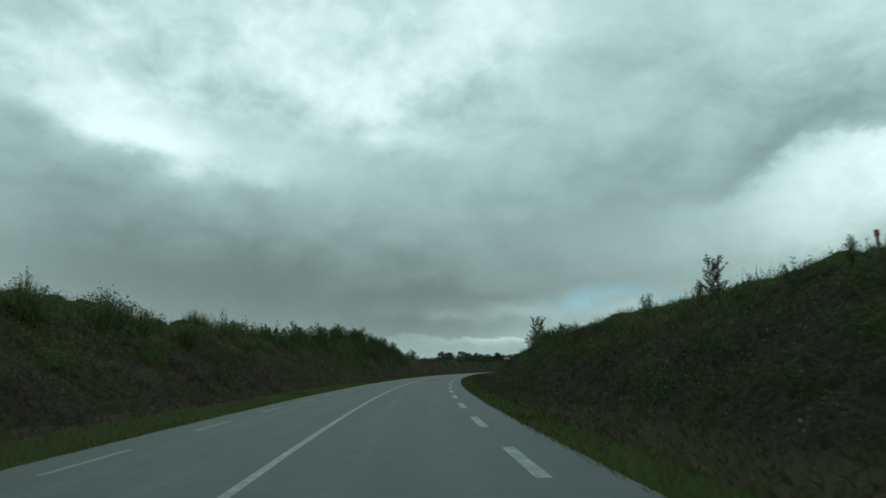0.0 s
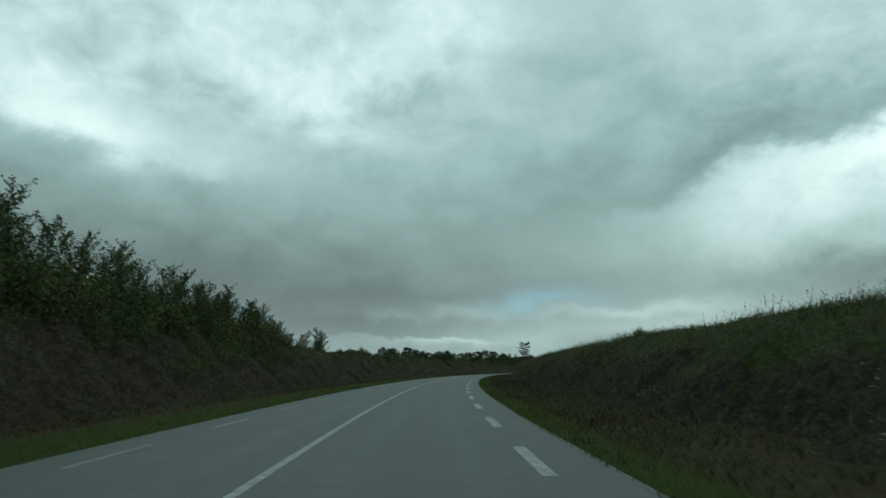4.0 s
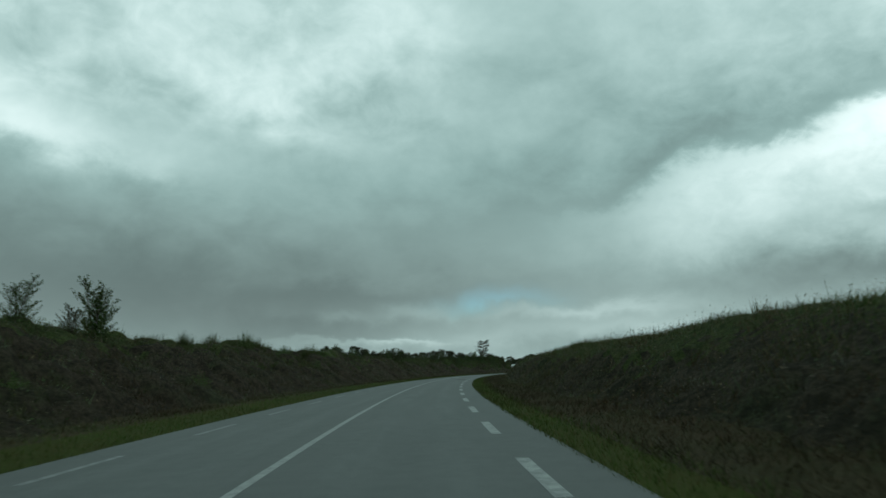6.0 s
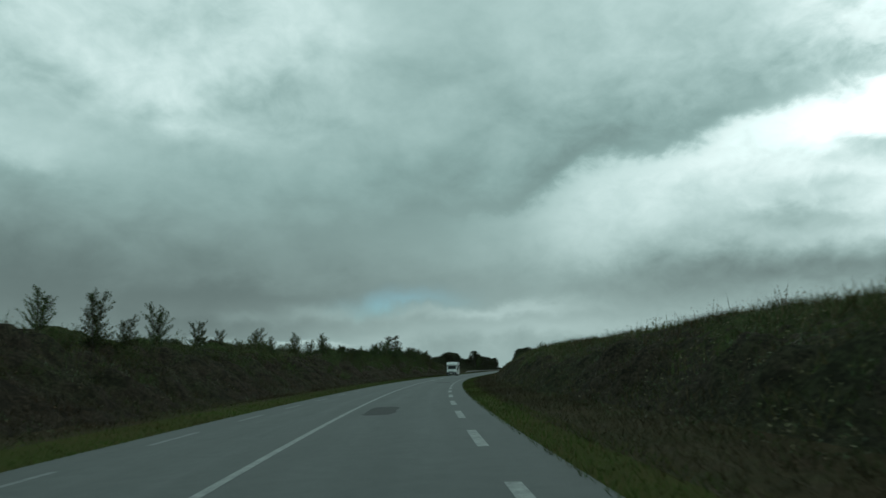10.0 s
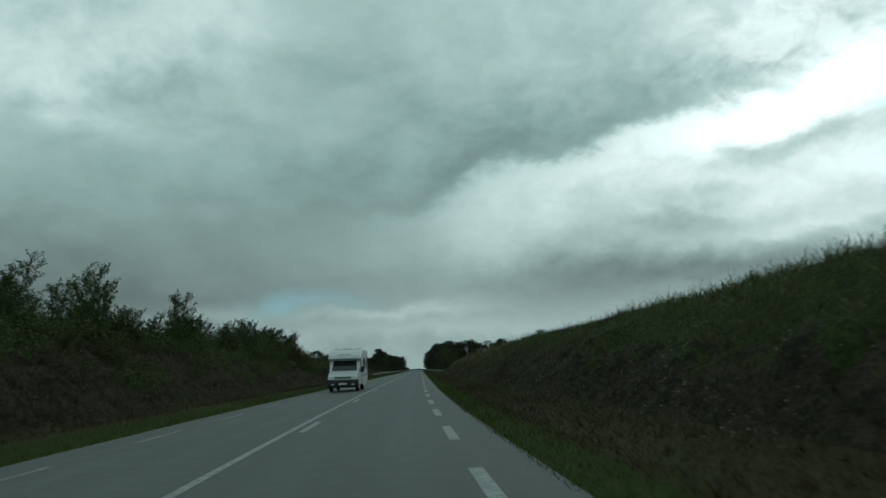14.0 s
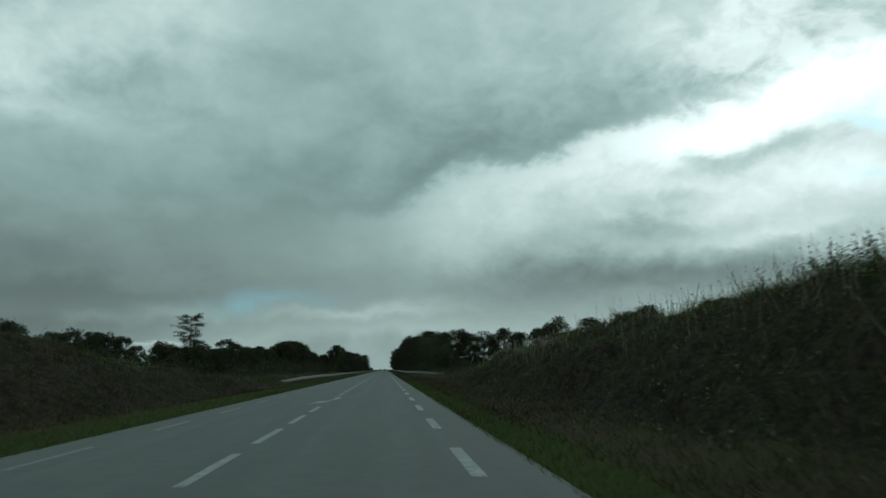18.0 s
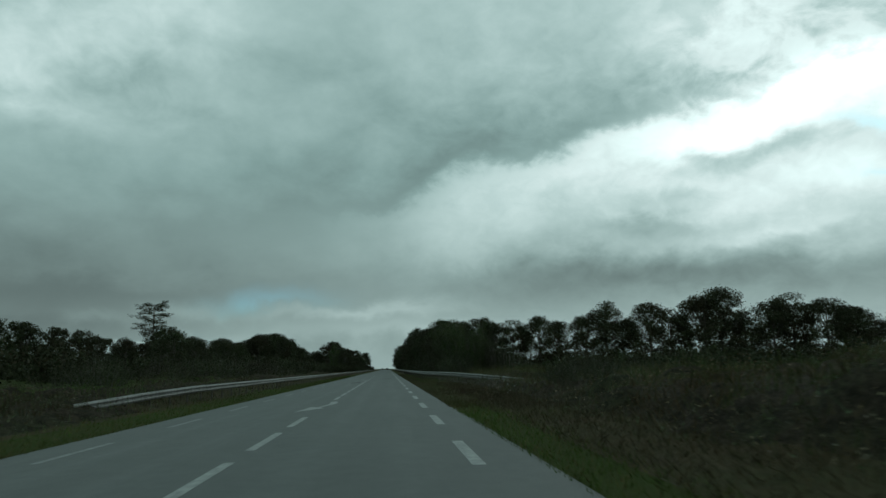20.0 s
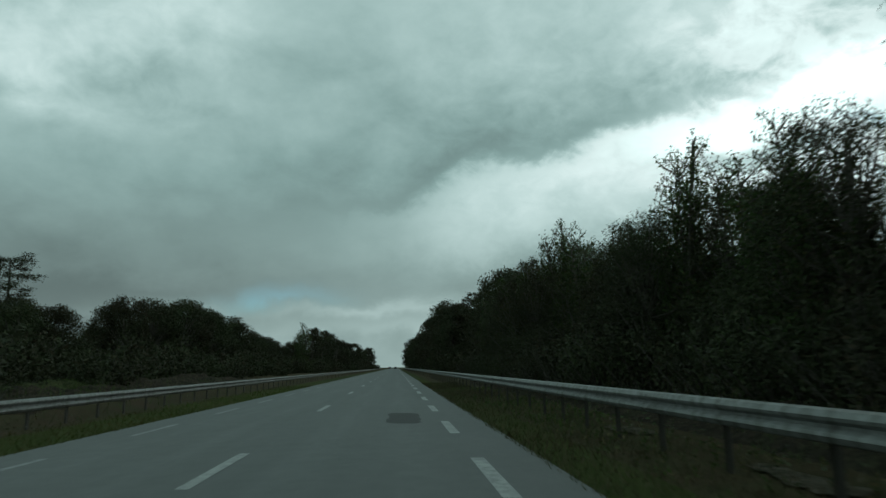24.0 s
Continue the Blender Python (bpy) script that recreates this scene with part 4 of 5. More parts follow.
def broom(name, label, high, seed, group=""):
    """Broom: a sheaf of thin upright green rods."""
    rng = np.random.default_rng(seed)
    root = tagged(new(name, None), label, "bush", group)
    n = 210
    ang, out = rng.uniform(0, 2 * math.pi, n), rng.uniform(0, 1, n) ** 0.7
    foot = np.stack([np.cos(ang) * out * 0.16, np.sin(ang) * out * 0.16, np.zeros(n)], -1)
    tip = np.stack([np.cos(ang) * out * 0.50, np.sin(ang) * out * 0.50, rng.uniform(0.5, 1.0, n) * (1.1 - 0.35 * out)], -1) * high
    side = np.cross(tip - foot, rng.normal(size=(n, 3)))
    side = side / np.linalg.norm(side, axis=1)[:, None] * 0.022
    rods = np.stack([foot - side, foot + side, tip], 1)
    f = rng.uniform(0.1, 0.85, (n, 3, 1)) ** 1.3
    p = (foot[:, None] * (1 - f) + tip[:, None] * f).reshape(-1, 3) + rng.normal(0, 0.02, (n * 3, 3))
    lv = leaf_tris(rng, p, rng.uniform(0.05, 0.10, len(p)), 1.0, 2.5)
    child("greenery", soup("greenery", np.concatenate([rods, lv]), SCRUB), root)
    return root


def put(thing, s, d, scale=1.0, turn=0.0, first=[], sink=0.05, label=""):
    """Set a thing, or a copy of it, at its place beside the road."""
    if thing in HEDGES and (abs(d) > 19 or s > 625):   # those far off grow together
        FAR_HEDGE.append((HEDGES.index(thing), s, d, scale, turn))
        return None
    p = place(s, d, land(s, d) - sink)
    if thing.name in first:
        k = scale / thing.scale[0]                     # copy_thing multiplies by the first one's size
        ob = copy_thing(thing, pose(p[0], p[1], p[2], 0, 0, turn) @ Matrix.Diagonal((k, k, k, 1)))
    else:
        first.append(thing.name)
        thing.matrix_basis = pose(p[0], p[1], p[2], 0, 0, turn) @ Matrix.Diagonal((scale, scale, scale, 1))
        ob = thing
    if label:
        tagged(ob, label)
    return ob


def pine(name, label, high, seed):
    """A tall tree with a bare stem and a flat crown of spreading pads."""
    rng = np.random.default_rng(seed)
    root = tagged(new(name, None), label, "tree")
    stem = [(0.25 * math.sin(f * 3) * f, 0.2 * f, high * f * 0.95) for f in np.linspace(0, 1, 8)]
    tubes, pts = [tube(stem, [high * 0.020 * (1 - 0.8 * f) + 0.02 for f in np.linspace(0, 1, 8)], 8)], []
    for k in range(44):
        f = 0.44 + 0.54 * (k + rng.uniform(0, 1)) / 44
        base = np.array([np.interp(f, np.linspace(0, 0.95, 8), [q[i] for q in stem]) for i in range(3)])
        reach = (6.6 if k % 4 else 7.6) * math.sqrt(max(0.10, 1 - ((f - 0.74) / 0.36) ** 2)) * rng.uniform(0.55, 1.0)
        ang = k * 2.4 + rng.normal(0, 0.3)
        tip = base + np.array([math.cos(ang) * reach, math.sin(ang) * reach, rng.uniform(0.2, 1.2)])
        tubes.append(tube([base, base * 0.5 + tip * 0.5 + (0, 0, 0.25), tip], [0.09, 0.05, 0.015], 5))
        for j in range(5):
            c = base + (tip - base) * rng.uniform(0.4, 1.05) + rng.normal(0, 0.35, 3)
            pts.append(c + rng.normal(0, 1, (40, 3)) * (0.6, 0.6, 0.24))
    wood("trunk", tubes, root)
    p = np.concatenate(pts)
    child("crown", soup("crown", leaf_tris(rng, p, 0.34 * rng.uniform(0.6, 1.3, len(p))), OAK), root)
    return root


FAR_HEDGE, BANK_THICKET = [], []
FIELD_OAKS = [broadleaf("oak_tree", "dark green broad-crowned oak at the field edge", 14.0, 5.6, 0.03, 84, 180, 0.34, 110 + k, OAK, 0.1, "hedgerow oaks") for k in range(4)]
OAKS = [broadleaf("oak_tree", "dark green broad-crowned oak at the field edge", 14.0, 5.4, 0.06, 64, 90, 0.50, 100 + k, OAK, 0.2, "hedgerow oaks") for k in range(4)]
TALL = pine("pine_tree", "tall thin-crowned tree standing above the wood", 24.0, 131)
WILLOWS = [sapling("sapling", "young leafy tree on the bank crest", 4.0, 1.7, 72, 66, 0.10, 150 + k, SALLOW, "saplings along the bank", 3 if k % 2 else 2) for k in range(4)]
BUSHES = [bush("bush", "dense dark green bush on the bank", 2.2, 1.5, 26, 66, 0.115, 170 + k, SCRUB, "bushes on the banks") for k in range(4)]
HEDGES = [bush("hedge_bush", "dark overgrown hedge bush below the oaks", 2.4, 1.9, 18, 56, 0.23, 230 + k, OAK, "hedge bushes") for k in range(3)]
THICKET = [broadleaf("thicket_tree", "tall dense roadside tree leafy down to the rail", 8.5, 2.9, 0.0, 90, 190, 0.105, 190 + k, OAK, 0.0, "thicket behind the rail") for k in range(3)]
BIRCHES = [sapling("birch_tree", "slender birch rising above the thicket", 8.5, 2.4, 110, 105, 0.12, 200 + k, SALLOW, "birches behind the rail", 4) for k in range(2)]
BRAMBLES = [bush("bramble_bush", "dense dark bramble bush behind the rail", 2.4, 1.9, 26, 96, 0.10, 240 + k, OAK, "brambles behind the rail") for k in range(3)]
BROOMS = [broom("broom_bush", "upright green broom bush on the bank crest", 1.5, 210 + k, "broom bushes") for k in range(2)]

rnd = np.random.default_rng(21)


def fill(s, d, scale):
    """One bush among the many that have grown together."""
    BANK_THICKET.append((int(rnd.integers(0, len(BUSHES))), s, d, scale, turn()))


def any_of(pool):
    return pool[int(rnd.integers(0, len(pool)))]


def turn():
    return float(rnd.uniform(0, 360))


# left bank: height of the growth on the crest, by metres along the road
STAND = ((-40, 1.6), (20, 1.7), (33, 1.9), (45, 1.5), (56, 2.0), (65, 2.3), (73, 3.0), (78, 2.8), (88, 3.9), (93, 4.3), (108, 4.4), (116, 4.0), (127, 4.4),
         (132, 4.2), (136, 3.2), (139, 3.5), (142, 2.0), (160, 1.6), (167, 1.5), (175, 1.8), (185, 1.4), (199, 1.2), (208, 1.6), (235, 1.5), (260, 1.8), (300, 2.4),
         (314, 2.0), (324, 2.3), (337, 3.0), (350, 2.6), (366, 3.0), (381, 3.5), (393, 3.7), (397, 2.4), (402, 1.2))


def stand(s):
    return float(curve(STAND, s))


for s in np.arange(-30, 64, 2.3):                       # bushes and broom, closed to a mass
    put(any_of(BUSHES), s + rnd.normal(0, 0.8), -13.2 + rnd.normal(0, 0.9), stand(s) / 2.2 * rnd.uniform(0.9, 1.3), turn())
    if rnd.uniform() < 0.5:
        put(any_of(BROOMS), s + rnd.normal(0, 1), -13.2 + rnd.normal(0, 1.0), stand(s) / 1.5 * rnd.uniform(0.95, 1.25), turn())
    if rnd.uniform() < 0.6:
        fill(s + rnd.normal(0, 1), -10.4 + rnd.normal(0, 0.9), rnd.uniform(0.45, 0.75))
for first, last in ((62, 141), (300, 397)):             # dense young stands, bushes coming down the slope before them
    for s in np.arange(first, last, 1.7):
        put(any_of(WILLOWS), s + rnd.normal(0, 0.5), -13.2 + rnd.normal(0, 0.7), stand(s) / 4.0 * rnd.uniform(0.74, 1.03), turn())
        fill(s + rnd.normal(0, 0.6), -13.5 + rnd.normal(0, 0.4), min(stand(s) / 2.2 * rnd.uniform(0.62, 0.88), 1.6))
        fill(s + rnd.normal(0, 0.8), -14.4 + rnd.normal(0, 0.6), min(stand(s) / 2.2 * rnd.uniform(0.62, 0.85), 1.5))
        put(any_of(BUSHES), s + rnd.normal(0, 0.8), -12.0 + rnd.normal(0, 0.6), min(stand(s) / 2.2 * rnd.uniform(0.5, 0.72), 1.3), turn())
        if rnd.uniform() < 0.7:
            fill(s + rnd.normal(0, 0.8), -10.2 + rnd.normal(0, 0.7), rnd.uniform(0.5, 0.85))
for s, h in ((144, 1.9), (146, 1.5), (149, 2.2), (151.5, 1.6), (154, 3.1), (155.5, 2.2), (208, 1.9), (213, 1.2), (217, 1.4), (219, 2.0), (221, 1.5), (223, 1.2), (227, 1.8),
             (231, 1.3), (235, 2.0), (238, 1.5), (242, 2.2), (246, 2.8), (249, 1.9), (253, 2.8), (259, 2.3), (264, 1.9), (271, 2.4), (276, 2.0), (283, 2.6), (290, 2.4), (296, 3.1),
             (337, 3.6), (339, 2.9), (342, 4.2), (344, 3.4), (355, 4.1), (357, 3.0)):
    put(any_of(WILLOWS), s, -13.0 + rnd.normal(0, 0.3), h / 4.0, turn())
    fill(s + rnd.normal(0, 0.4), -12.7 + rnd.normal(0, 0.3), h / 2.2 * rnd.uniform(0.45, 0.6))
for s in np.arange(142, 208, 3.0):
    put(any_of(BUSHES), s + rnd.normal(0, 1), -12.4 + rnd.normal(0, 0.8), rnd.uniform(0.3, 0.55), turn())
for s, h in ((165, 1.3), (168.5, 1.5), (172.5, 1.5), (175, 1.9), (176.5, 1.6), (178, 1.5), (180.5, 1.2), (185, 1.5), (186.5, 1.3), (192, 1.6), (195, 1.7), (197.5, 1.3), (200, 1.6), (204, 1.4), (211, 1.2)):
    put(any_of(BROOMS), s, -12.6 + rnd.normal(0, 0.4), h / 1.4, turn())
for s in np.arange(208, 300, 3.4):
    put(any_of(BUSHES), s + rnd.normal(0, 1), -12.2 + rnd.normal(0, 0.9), rnd.uniform(0.45, 0.75) * (1.0 if s < 260 else 1.35), turn())
for s in np.arange(144, 300, 5.0):
    fill(s + rnd.normal(0, 1.5), -10.2 + rnd.normal(0, 1.0), rnd.uniform(0.3, 0.55))
for s, d, k in ((404.5, -12.6, 0.45), (406, -12.8, 0.6), (408, -13.0, 0.8), (412, -12.8, 0.42), (418, -13, 0.5), (420, -13, 0.35)):
    put(any_of(BUSHES), s, d, k, turn())

# right bank: bushes early on, then a grassy crest with a few shrubs
for s, d, k in ((14, 12.8, 0.28), (18, 12.5, 0.42), (21, 12.5, 0.36), (28, 12.4, 0.28), (35, 12.2, 0.36), (37.5, 12.4, 0.46), (41, 12.4, 0.44), (44, 11.8, 0.42), (47, 12.2, 0.60), (50, 12.4, 0.72),
                (52.5, 12.2, 0.66), (55, 12.6, 0.72), (57, 12.2, 0.70), (59, 12.4, 0.84), (61.5, 12.4, 0.80), (63.5, 12.6, 0.82), (66, 12.4, 0.85), (68, 12.8, 1.02), (70, 12.4, 1.05), (72, 12.2, 0.9), (74, 12.4, 0.75)):
    put(any_of(BUSHES), s, d, k, turn())
for s in (12, 19, 30, 34, 43, 49, 52, 58, 63, 70, 74):  # dark clumps on the upper slope
    for k in range(4):
        fill(s + rnd.normal(0, 1.1), 10.2 + rnd.normal(0, 0.9), rnd.uniform(0.35, 0.66))
for s in np.arange(28, 78, 3.0):
    fill(s + rnd.normal(0, 0.8), 10.4 + rnd.normal(0, 0.6), rnd.uniform(0.35, 0.62))
for s, d, k in ((75.5, 12.6, 0.86), (58.4, 12.9, 0.34), (32, 12.6, 0.33), (24, 12.6, 0.44), (26, 12.8, 0.24), (16.5, 12.9, 0.2)):
    put(any_of(WILLOWS), s, d, k, turn())
for s, d, k in ((118, 12.5, 0.5), (190, 12.2, 0.45), (226, 12.5, 0.4), (262, 13.5, 0.42), (330, 14, 0.4)):
    put(any_of(BROOMS), s, d, k, turn())
put(BUSHES[1], s_at(12.6) + 24, 13.6, 0.50, 30)
put(BROOMS[0], s_at(17) + 17.5, 13.2, 0.95, 0)
for s in np.arange(s_at(18.2), s_at(20.8), 3.0):
    put(any_of(BUSHES), s + rnd.normal(0, 1), 12.5 + rnd.normal(0, 1.5), rnd.uniform(0.3, 0.6), turn())
put(WILLOWS[1], s_at(18.4) + 22, 13.6, 0.28, 0)

# the straight: thicket, oaks and hedges on both sides
CLOSED = ((526, 4.0), (530, 4.5), (534, 5.2), (540, 6.0), (547, 6.6), (553, 6.0), (558, 6.4), (565, 6.2), (571, 5.9), (584, 6.8), (596, 7.6), (606, 7.8))
LOOSE = ((526, 5.3), (530, 5.8), (534, 6.1), (538, 7.0), (547, 7.8), (553, 7.5), (558, 8.6), (563, 8.2), (567, 7.4), (577, 9.2), (590, 8.8), (606, 9.0))
for s in np.arange(526, 606, 2.1):                     # a closed mass, and loose tops rising out of it
    put(any_of(THICKET), s + rnd.normal(0, 0.5), 12.8 + rnd.normal(0, 0.9), rnd.uniform(0.90, 1.04) * float(curve(CLOSED, s)) / 8.8, turn())
    put(any_of(BIRCHES), s + rnd.normal(0, 0.9), 12.8 + rnd.normal(0, 0.8), rnd.uniform(0.78, 1.02) * float(curve(LOOSE, s)) / 8.6, turn())
    put(any_of(BRAMBLES), s + rnd.normal(0, 1), 10.2 + rnd.normal(0, 0.6), rnd.uniform(0.8, 1.3), turn())
    put(any_of(BRAMBLES), s + rnd.normal(0, 0.6), 11.1 + rnd.normal(0, 0.3), rnd.uniform(1.1, 1.5), turn())
    put(any_of(BRAMBLES), s + rnd.normal(0, 1), 15.6 + rnd.normal(0, 0.8), rnd.uniform(1.2, 1.7), turn())
put(BIRCHES[1], 577, 12.6, 1.10, 10)
# oaks along the field edge: place and size of those in plain view, then the rest of the row
for s, d, k in ((622, 21, 0.9), (619, 25.5, 0.95), (616, 29, 0.85), (618, 34, 0.88), (615, 40, 0.92), (619, 46, 0.88), (616, 52, 0.94), (617, 58, 1.18), (620, 63, 0.9),
                (615, 68, 1.12), (618, 75, 1.05), (614, 82, 1.30), (616, 88, 1.40), (620, 95, 1.0), (615, 101, 1.22), (617, 107, 1.30)):
    put(any_of(FIELD_OAKS), s, d, k, turn())
for d in np.arange(113, 185, 6.0):
    put(any_of(FIELD_OAKS), 620 + rnd.normal(0, 5) - 0.05 * d, d + rnd.normal(0, 2), rnd.uniform(0.95, 1.2), turn())
for d in np.arange(22, 190, 3.6):
    put(any_of(HEDGES), 613 + rnd.normal(0, 3) - 0.05 * d, d, rnd.uniform(1.7, 2.7), turn())
for s in np.arange(480, 546, 2.4):                     # dark brambles and scrub where the bank runs out
    put(any_of(BRAMBLES), s + rnd.normal(0, 1), max(13.0, 3.6 + 0.55 * (s - 471)) + rnd.normal(0, 1.5) + 1.0, rnd.uniform(0.45, 0.75), turn())
    put(any_of(HEDGES), s + rnd.normal(0, 1), 32 + rnd.normal(0, 4.0), rnd.uniform(0.7, 1.2), turn())
    put(any_of(HEDGES), s + rnd.normal(0, 1), 22 + rnd.normal(0, 3.0), rnd.uniform(0.6, 1.0), turn())
for s in np.arange(612, 1000, 9):
    put(any_of(FIELD_OAKS if s < 690 else OAKS), s + rnd.normal(0, 2), 14.5 + rnd.normal(0, 2) + (3 if s < 660 else 0), rnd.uniform(0.75, 1.05) * (0.93 if s < 660 else 1.1), turn())
    put(any_of(HEDGES), s + rnd.normal(0, 2), 11.5 + rnd.normal(0, 1), rnd.uniform(1.0, 2.0), turn())
for s in np.arange(556, 790, 6.5):
    k = float(np.interp(s, (556, 600, 625, 642, 690, 702, 790), (0.48, 0.57, 0.68, 0.86, 0.84, 0.62, 0.60)))
    put(any_of(FIELD_OAKS), s + rnd.normal(0, 1.5), -31 + rnd.normal(0, 3), rnd.uniform(0.88, 1.06) * k, turn())
    put(any_of(HEDGES), s + rnd.normal(0, 1.5), -24 + rnd.normal(0, 2), rnd.uniform(1.4, 2.2), turn())
    put(any_of(HEDGES), s + 3 + rnd.normal(0, 1.5), -17 + rnd.normal(0, 1.5), rnd.uniform(1.1, 1.6), turn())
    put(any_of(HEDGES), s + 1 + rnd.normal(0, 1.5), -15 + rnd.normal(0, 1.5), rnd.uniform(1.0, 1.5), turn())
for s in np.arange(495, 700, 6.0):
    put(any_of(OAKS), s + rnd.normal(0, 3), -58 + rnd.normal(0, 6), rnd.uniform(0.52, 0.66), turn())
    put(any_of(HEDGES), s + rnd.normal(0, 3), -46 + rnd.normal(0, 4), rnd.uniform(1.8, 2.4), turn())
for s in np.arange(740, 1000, 10):
    put(any_of(OAKS), s + rnd.normal(0, 2), -20 + rnd.normal(0, 3), rnd.uniform(0.6, 0.9), turn())
    put(any_of(HEDGES), s + rnd.normal(0, 2), -11 + rnd.normal(0, 1), rnd.uniform(0.9, 1.7), turn())
for s in np.arange(472, 506, 1.8):                     # low brambles in front of the rail's start
    put(any_of(BRAMBLES), s + rnd.normal(0, 0.6), max(9.0, 3.0 + 0.55 * (s - 471)) + rnd.uniform(0, 1.5), rnd.uniform(0.26, 0.46), turn())
for s in np.arange(477, 504, 1.2):
    put(any_of(BRAMBLES), s + rnd.normal(0, 0.5), max(8.8, 3.2 + 0.55 * (s - 471)) + rnd.uniform(0, 5), rnd.uniform(0.34, 0.58), turn())
for s in np.arange(488, 566, 2.8):                     # and behind the other rail
    put(any_of(BRAMBLES), s + rnd.normal(0, 0.8), -12.5 + rnd.normal(0, 1.2), rnd.uniform(0.55, 0.95), turn())
    put(any_of(BRAMBLES), s + 1.4 + rnd.normal(0, 0.8), -16.0 + rnd.normal(0, 1.4), rnd.uniform(0.8, 1.3), turn())
put(BIRCHES[0], 661, -14, 1.05, 40)
put(OAKS[1], 900, -32, 1.35, 0)
# the far wood edge that closes the view over the bend: share of its length, height of the tree
for f, k in ((-0.16, 0.62), (-0.08, 0.60), (0.0, 0.97), (0.06, 0.66), (0.12, 0.72), (0.18, 0.80), (0.24, 0.76), (0.30, 0.98), (0.35, 1.10), (0.41, 1.02), (0.47, 0.84), (0.53, 0.86), (0.58, 0.98),
             (0.63, 1.08), (0.69, 0.92), (0.75, 0.95), (0.81, 0.97), (0.87, 0.94), (0.93, 1.02), (1.0, 1.10), (1.06, 1.05), (1.12, 0.98), (1.18, 0.95)):
    put(any_of(OAKS), 604 + 24 * f + rnd.normal(0, 3), -172 + 75 * f + rnd.normal(0, 1), k, turn())
    put(any_of(HEDGES), 600 + 24 * f + rnd.normal(0, 3), -170 + 75 * f + rnd.normal(0, 1.5), rnd.uniform(3.2, 4.0), turn())
put(TALL, 677, -74, 1.0, 20)
for s in np.arange(640, 730, 8.5):
    put(any_of(OAKS), s + rnd.normal(0, 2), -70 + rnd.normal(0, 4), rnd.uniform(0.72, 0.9), turn())
for s in np.arange(372, 545, 6):
    put(any_of(OAKS), s + rnd.normal(0, 2), -78 + rnd.normal(0, 6), rnd.uniform(0.36, 0.52), turn())
for s in np.arange(330, 520, 5):                       # low woods beyond the fields on the left
    put(any_of(HEDGES), s + rnd.normal(0, 2), -74 + rnd.normal(0, 10), rnd.uniform(1.7, 2.5), turn())


def flecks(side, name, t0, t1, count, out0, out1, seed, label, mat=STRAW):
    """Pale seed heads, flowers and dry leaves caught in the growth; also leaf glints as pale bits."""
    rng = np.random.default_rng(seed)
    s, d, z = spots(count, t0, t1, out0, out1, side, rng)
    keep = rng.uniform(0, 1, count) < patchy(s, d, 2.2, seed) ** 2 * 2
    at = place(s, d, z + rng.uniform(0.1, 0.6, count))[keep]
    cover(name, leaf_tris(rng, at, rng.uniform(0.03, 0.075, len(at))), mat, label)


flecks(1, "white_flowers", 21.2, 22.5, 380, 1.5, 4.0, 33, "small white flowers among the dark weeds below the rail", PETAL)
# seed heads, and many more straw-coloured bits painting glints on the leaves
flecks(1, "pale_flecks", -3.4, 21.0, 30000, 2.6, 9.0, 31, "pale flecks scattered over the dark slope")
flecks(-1, "pale_flecks", -3.4, 21.0, 8000, 2.6, 9.0, 32, "pale flecks scattered over the dark slope")


def grown_together(name, kinds, rows, mat, label):
    """Bushes that stand too close, or too far off, to be told apart."""
    cut = []
    for kind in kinds:
        me = next(c for c in kind.children if c.name.startswith("foliage")).data
        co = np.zeros(len(me.vertices) * 3, np.float32)
        me.vertices.foreach_get("co", co)
        cut.append(co.reshape(-1, 3, 3))
    faces = []
    for kind, s, d, scale, angle in rows:
        c, n = math.cos(radians(angle)) * scale, math.sin(radians(angle)) * scale
        faces.append(cut[kind] @ np.array(((c, n, 0), (-n, c, 0), (0, 0, scale))) + place(s, d, float(land(s, d)) - 0.05))
    cover(name, np.concatenate(faces), mat, label)


grown_together("far_hedge", HEDGES, FAR_HEDGE, OAK, "dark overgrown hedge along the far field edges")
grown_together("bank_thicket", BUSHES, BANK_THICKET, SCRUB, "low bushes grown together on the slope and behind the young trees")


# ---------------------------------------------------------------- guard rails
def w_beam(path_s, path_d, path_z, side):
    """A W-shaped crash barrier beam along the road; side is the way that it bulges."""
    prof = ((0.00, 0.165), (0.045, 0.145), (0.082, 0.088), (0.070, 0.055), (0.015, 0.016), (0.015, -0.016), (0.070, -0.055), (0.082, -0.088), (0.045, -0.145), (0.0, -0.165))
    full = [(a, b) for a, b in prof] + [(a - 0.005, b) for a, b in prof[::-1]]
    V, n = [], len(full)
    for a, b in full:
        V.append(place(path_s, path_d + side * a, path_z + b))
    V = np.stack(V, 1).reshape(-1, 3)
    F = []
    for i in range(len(path_s) - 1):
        for k in range(n):
            q = (i * n + k, i * n + (k + 1) % n, (i + 1) * n + (k + 1) % n, (i + 1) * n + k)
            F.append(q if side < 0 else q[::-1])
    return V, F


def post_mesh():
    """A C-section steel post, 1.3 m, mostly above ground, with a spacer at its head."""
    bm = bmesh.new()
    for size, at in (((0.10, 0.005, 1.15), (0, 0, -0.45)), ((0.005, 0.05, 1.15), (-0.0475, 0.025, -0.45)), ((0.005, 0.05, 1.15), (0.0475, 0.025, -0.45))):
        bmesh.ops.create_cube(bm, size=1, matrix=Matrix.Translation(at) @ Matrix.Diagonal((*size, 1)))
    me = bpy.data.meshes.new("rail_post")
    bm.to_mesh(me)
    bm.free()
    me.materials.append(POSTSTEEL)
    return me


POST = post_mesh()


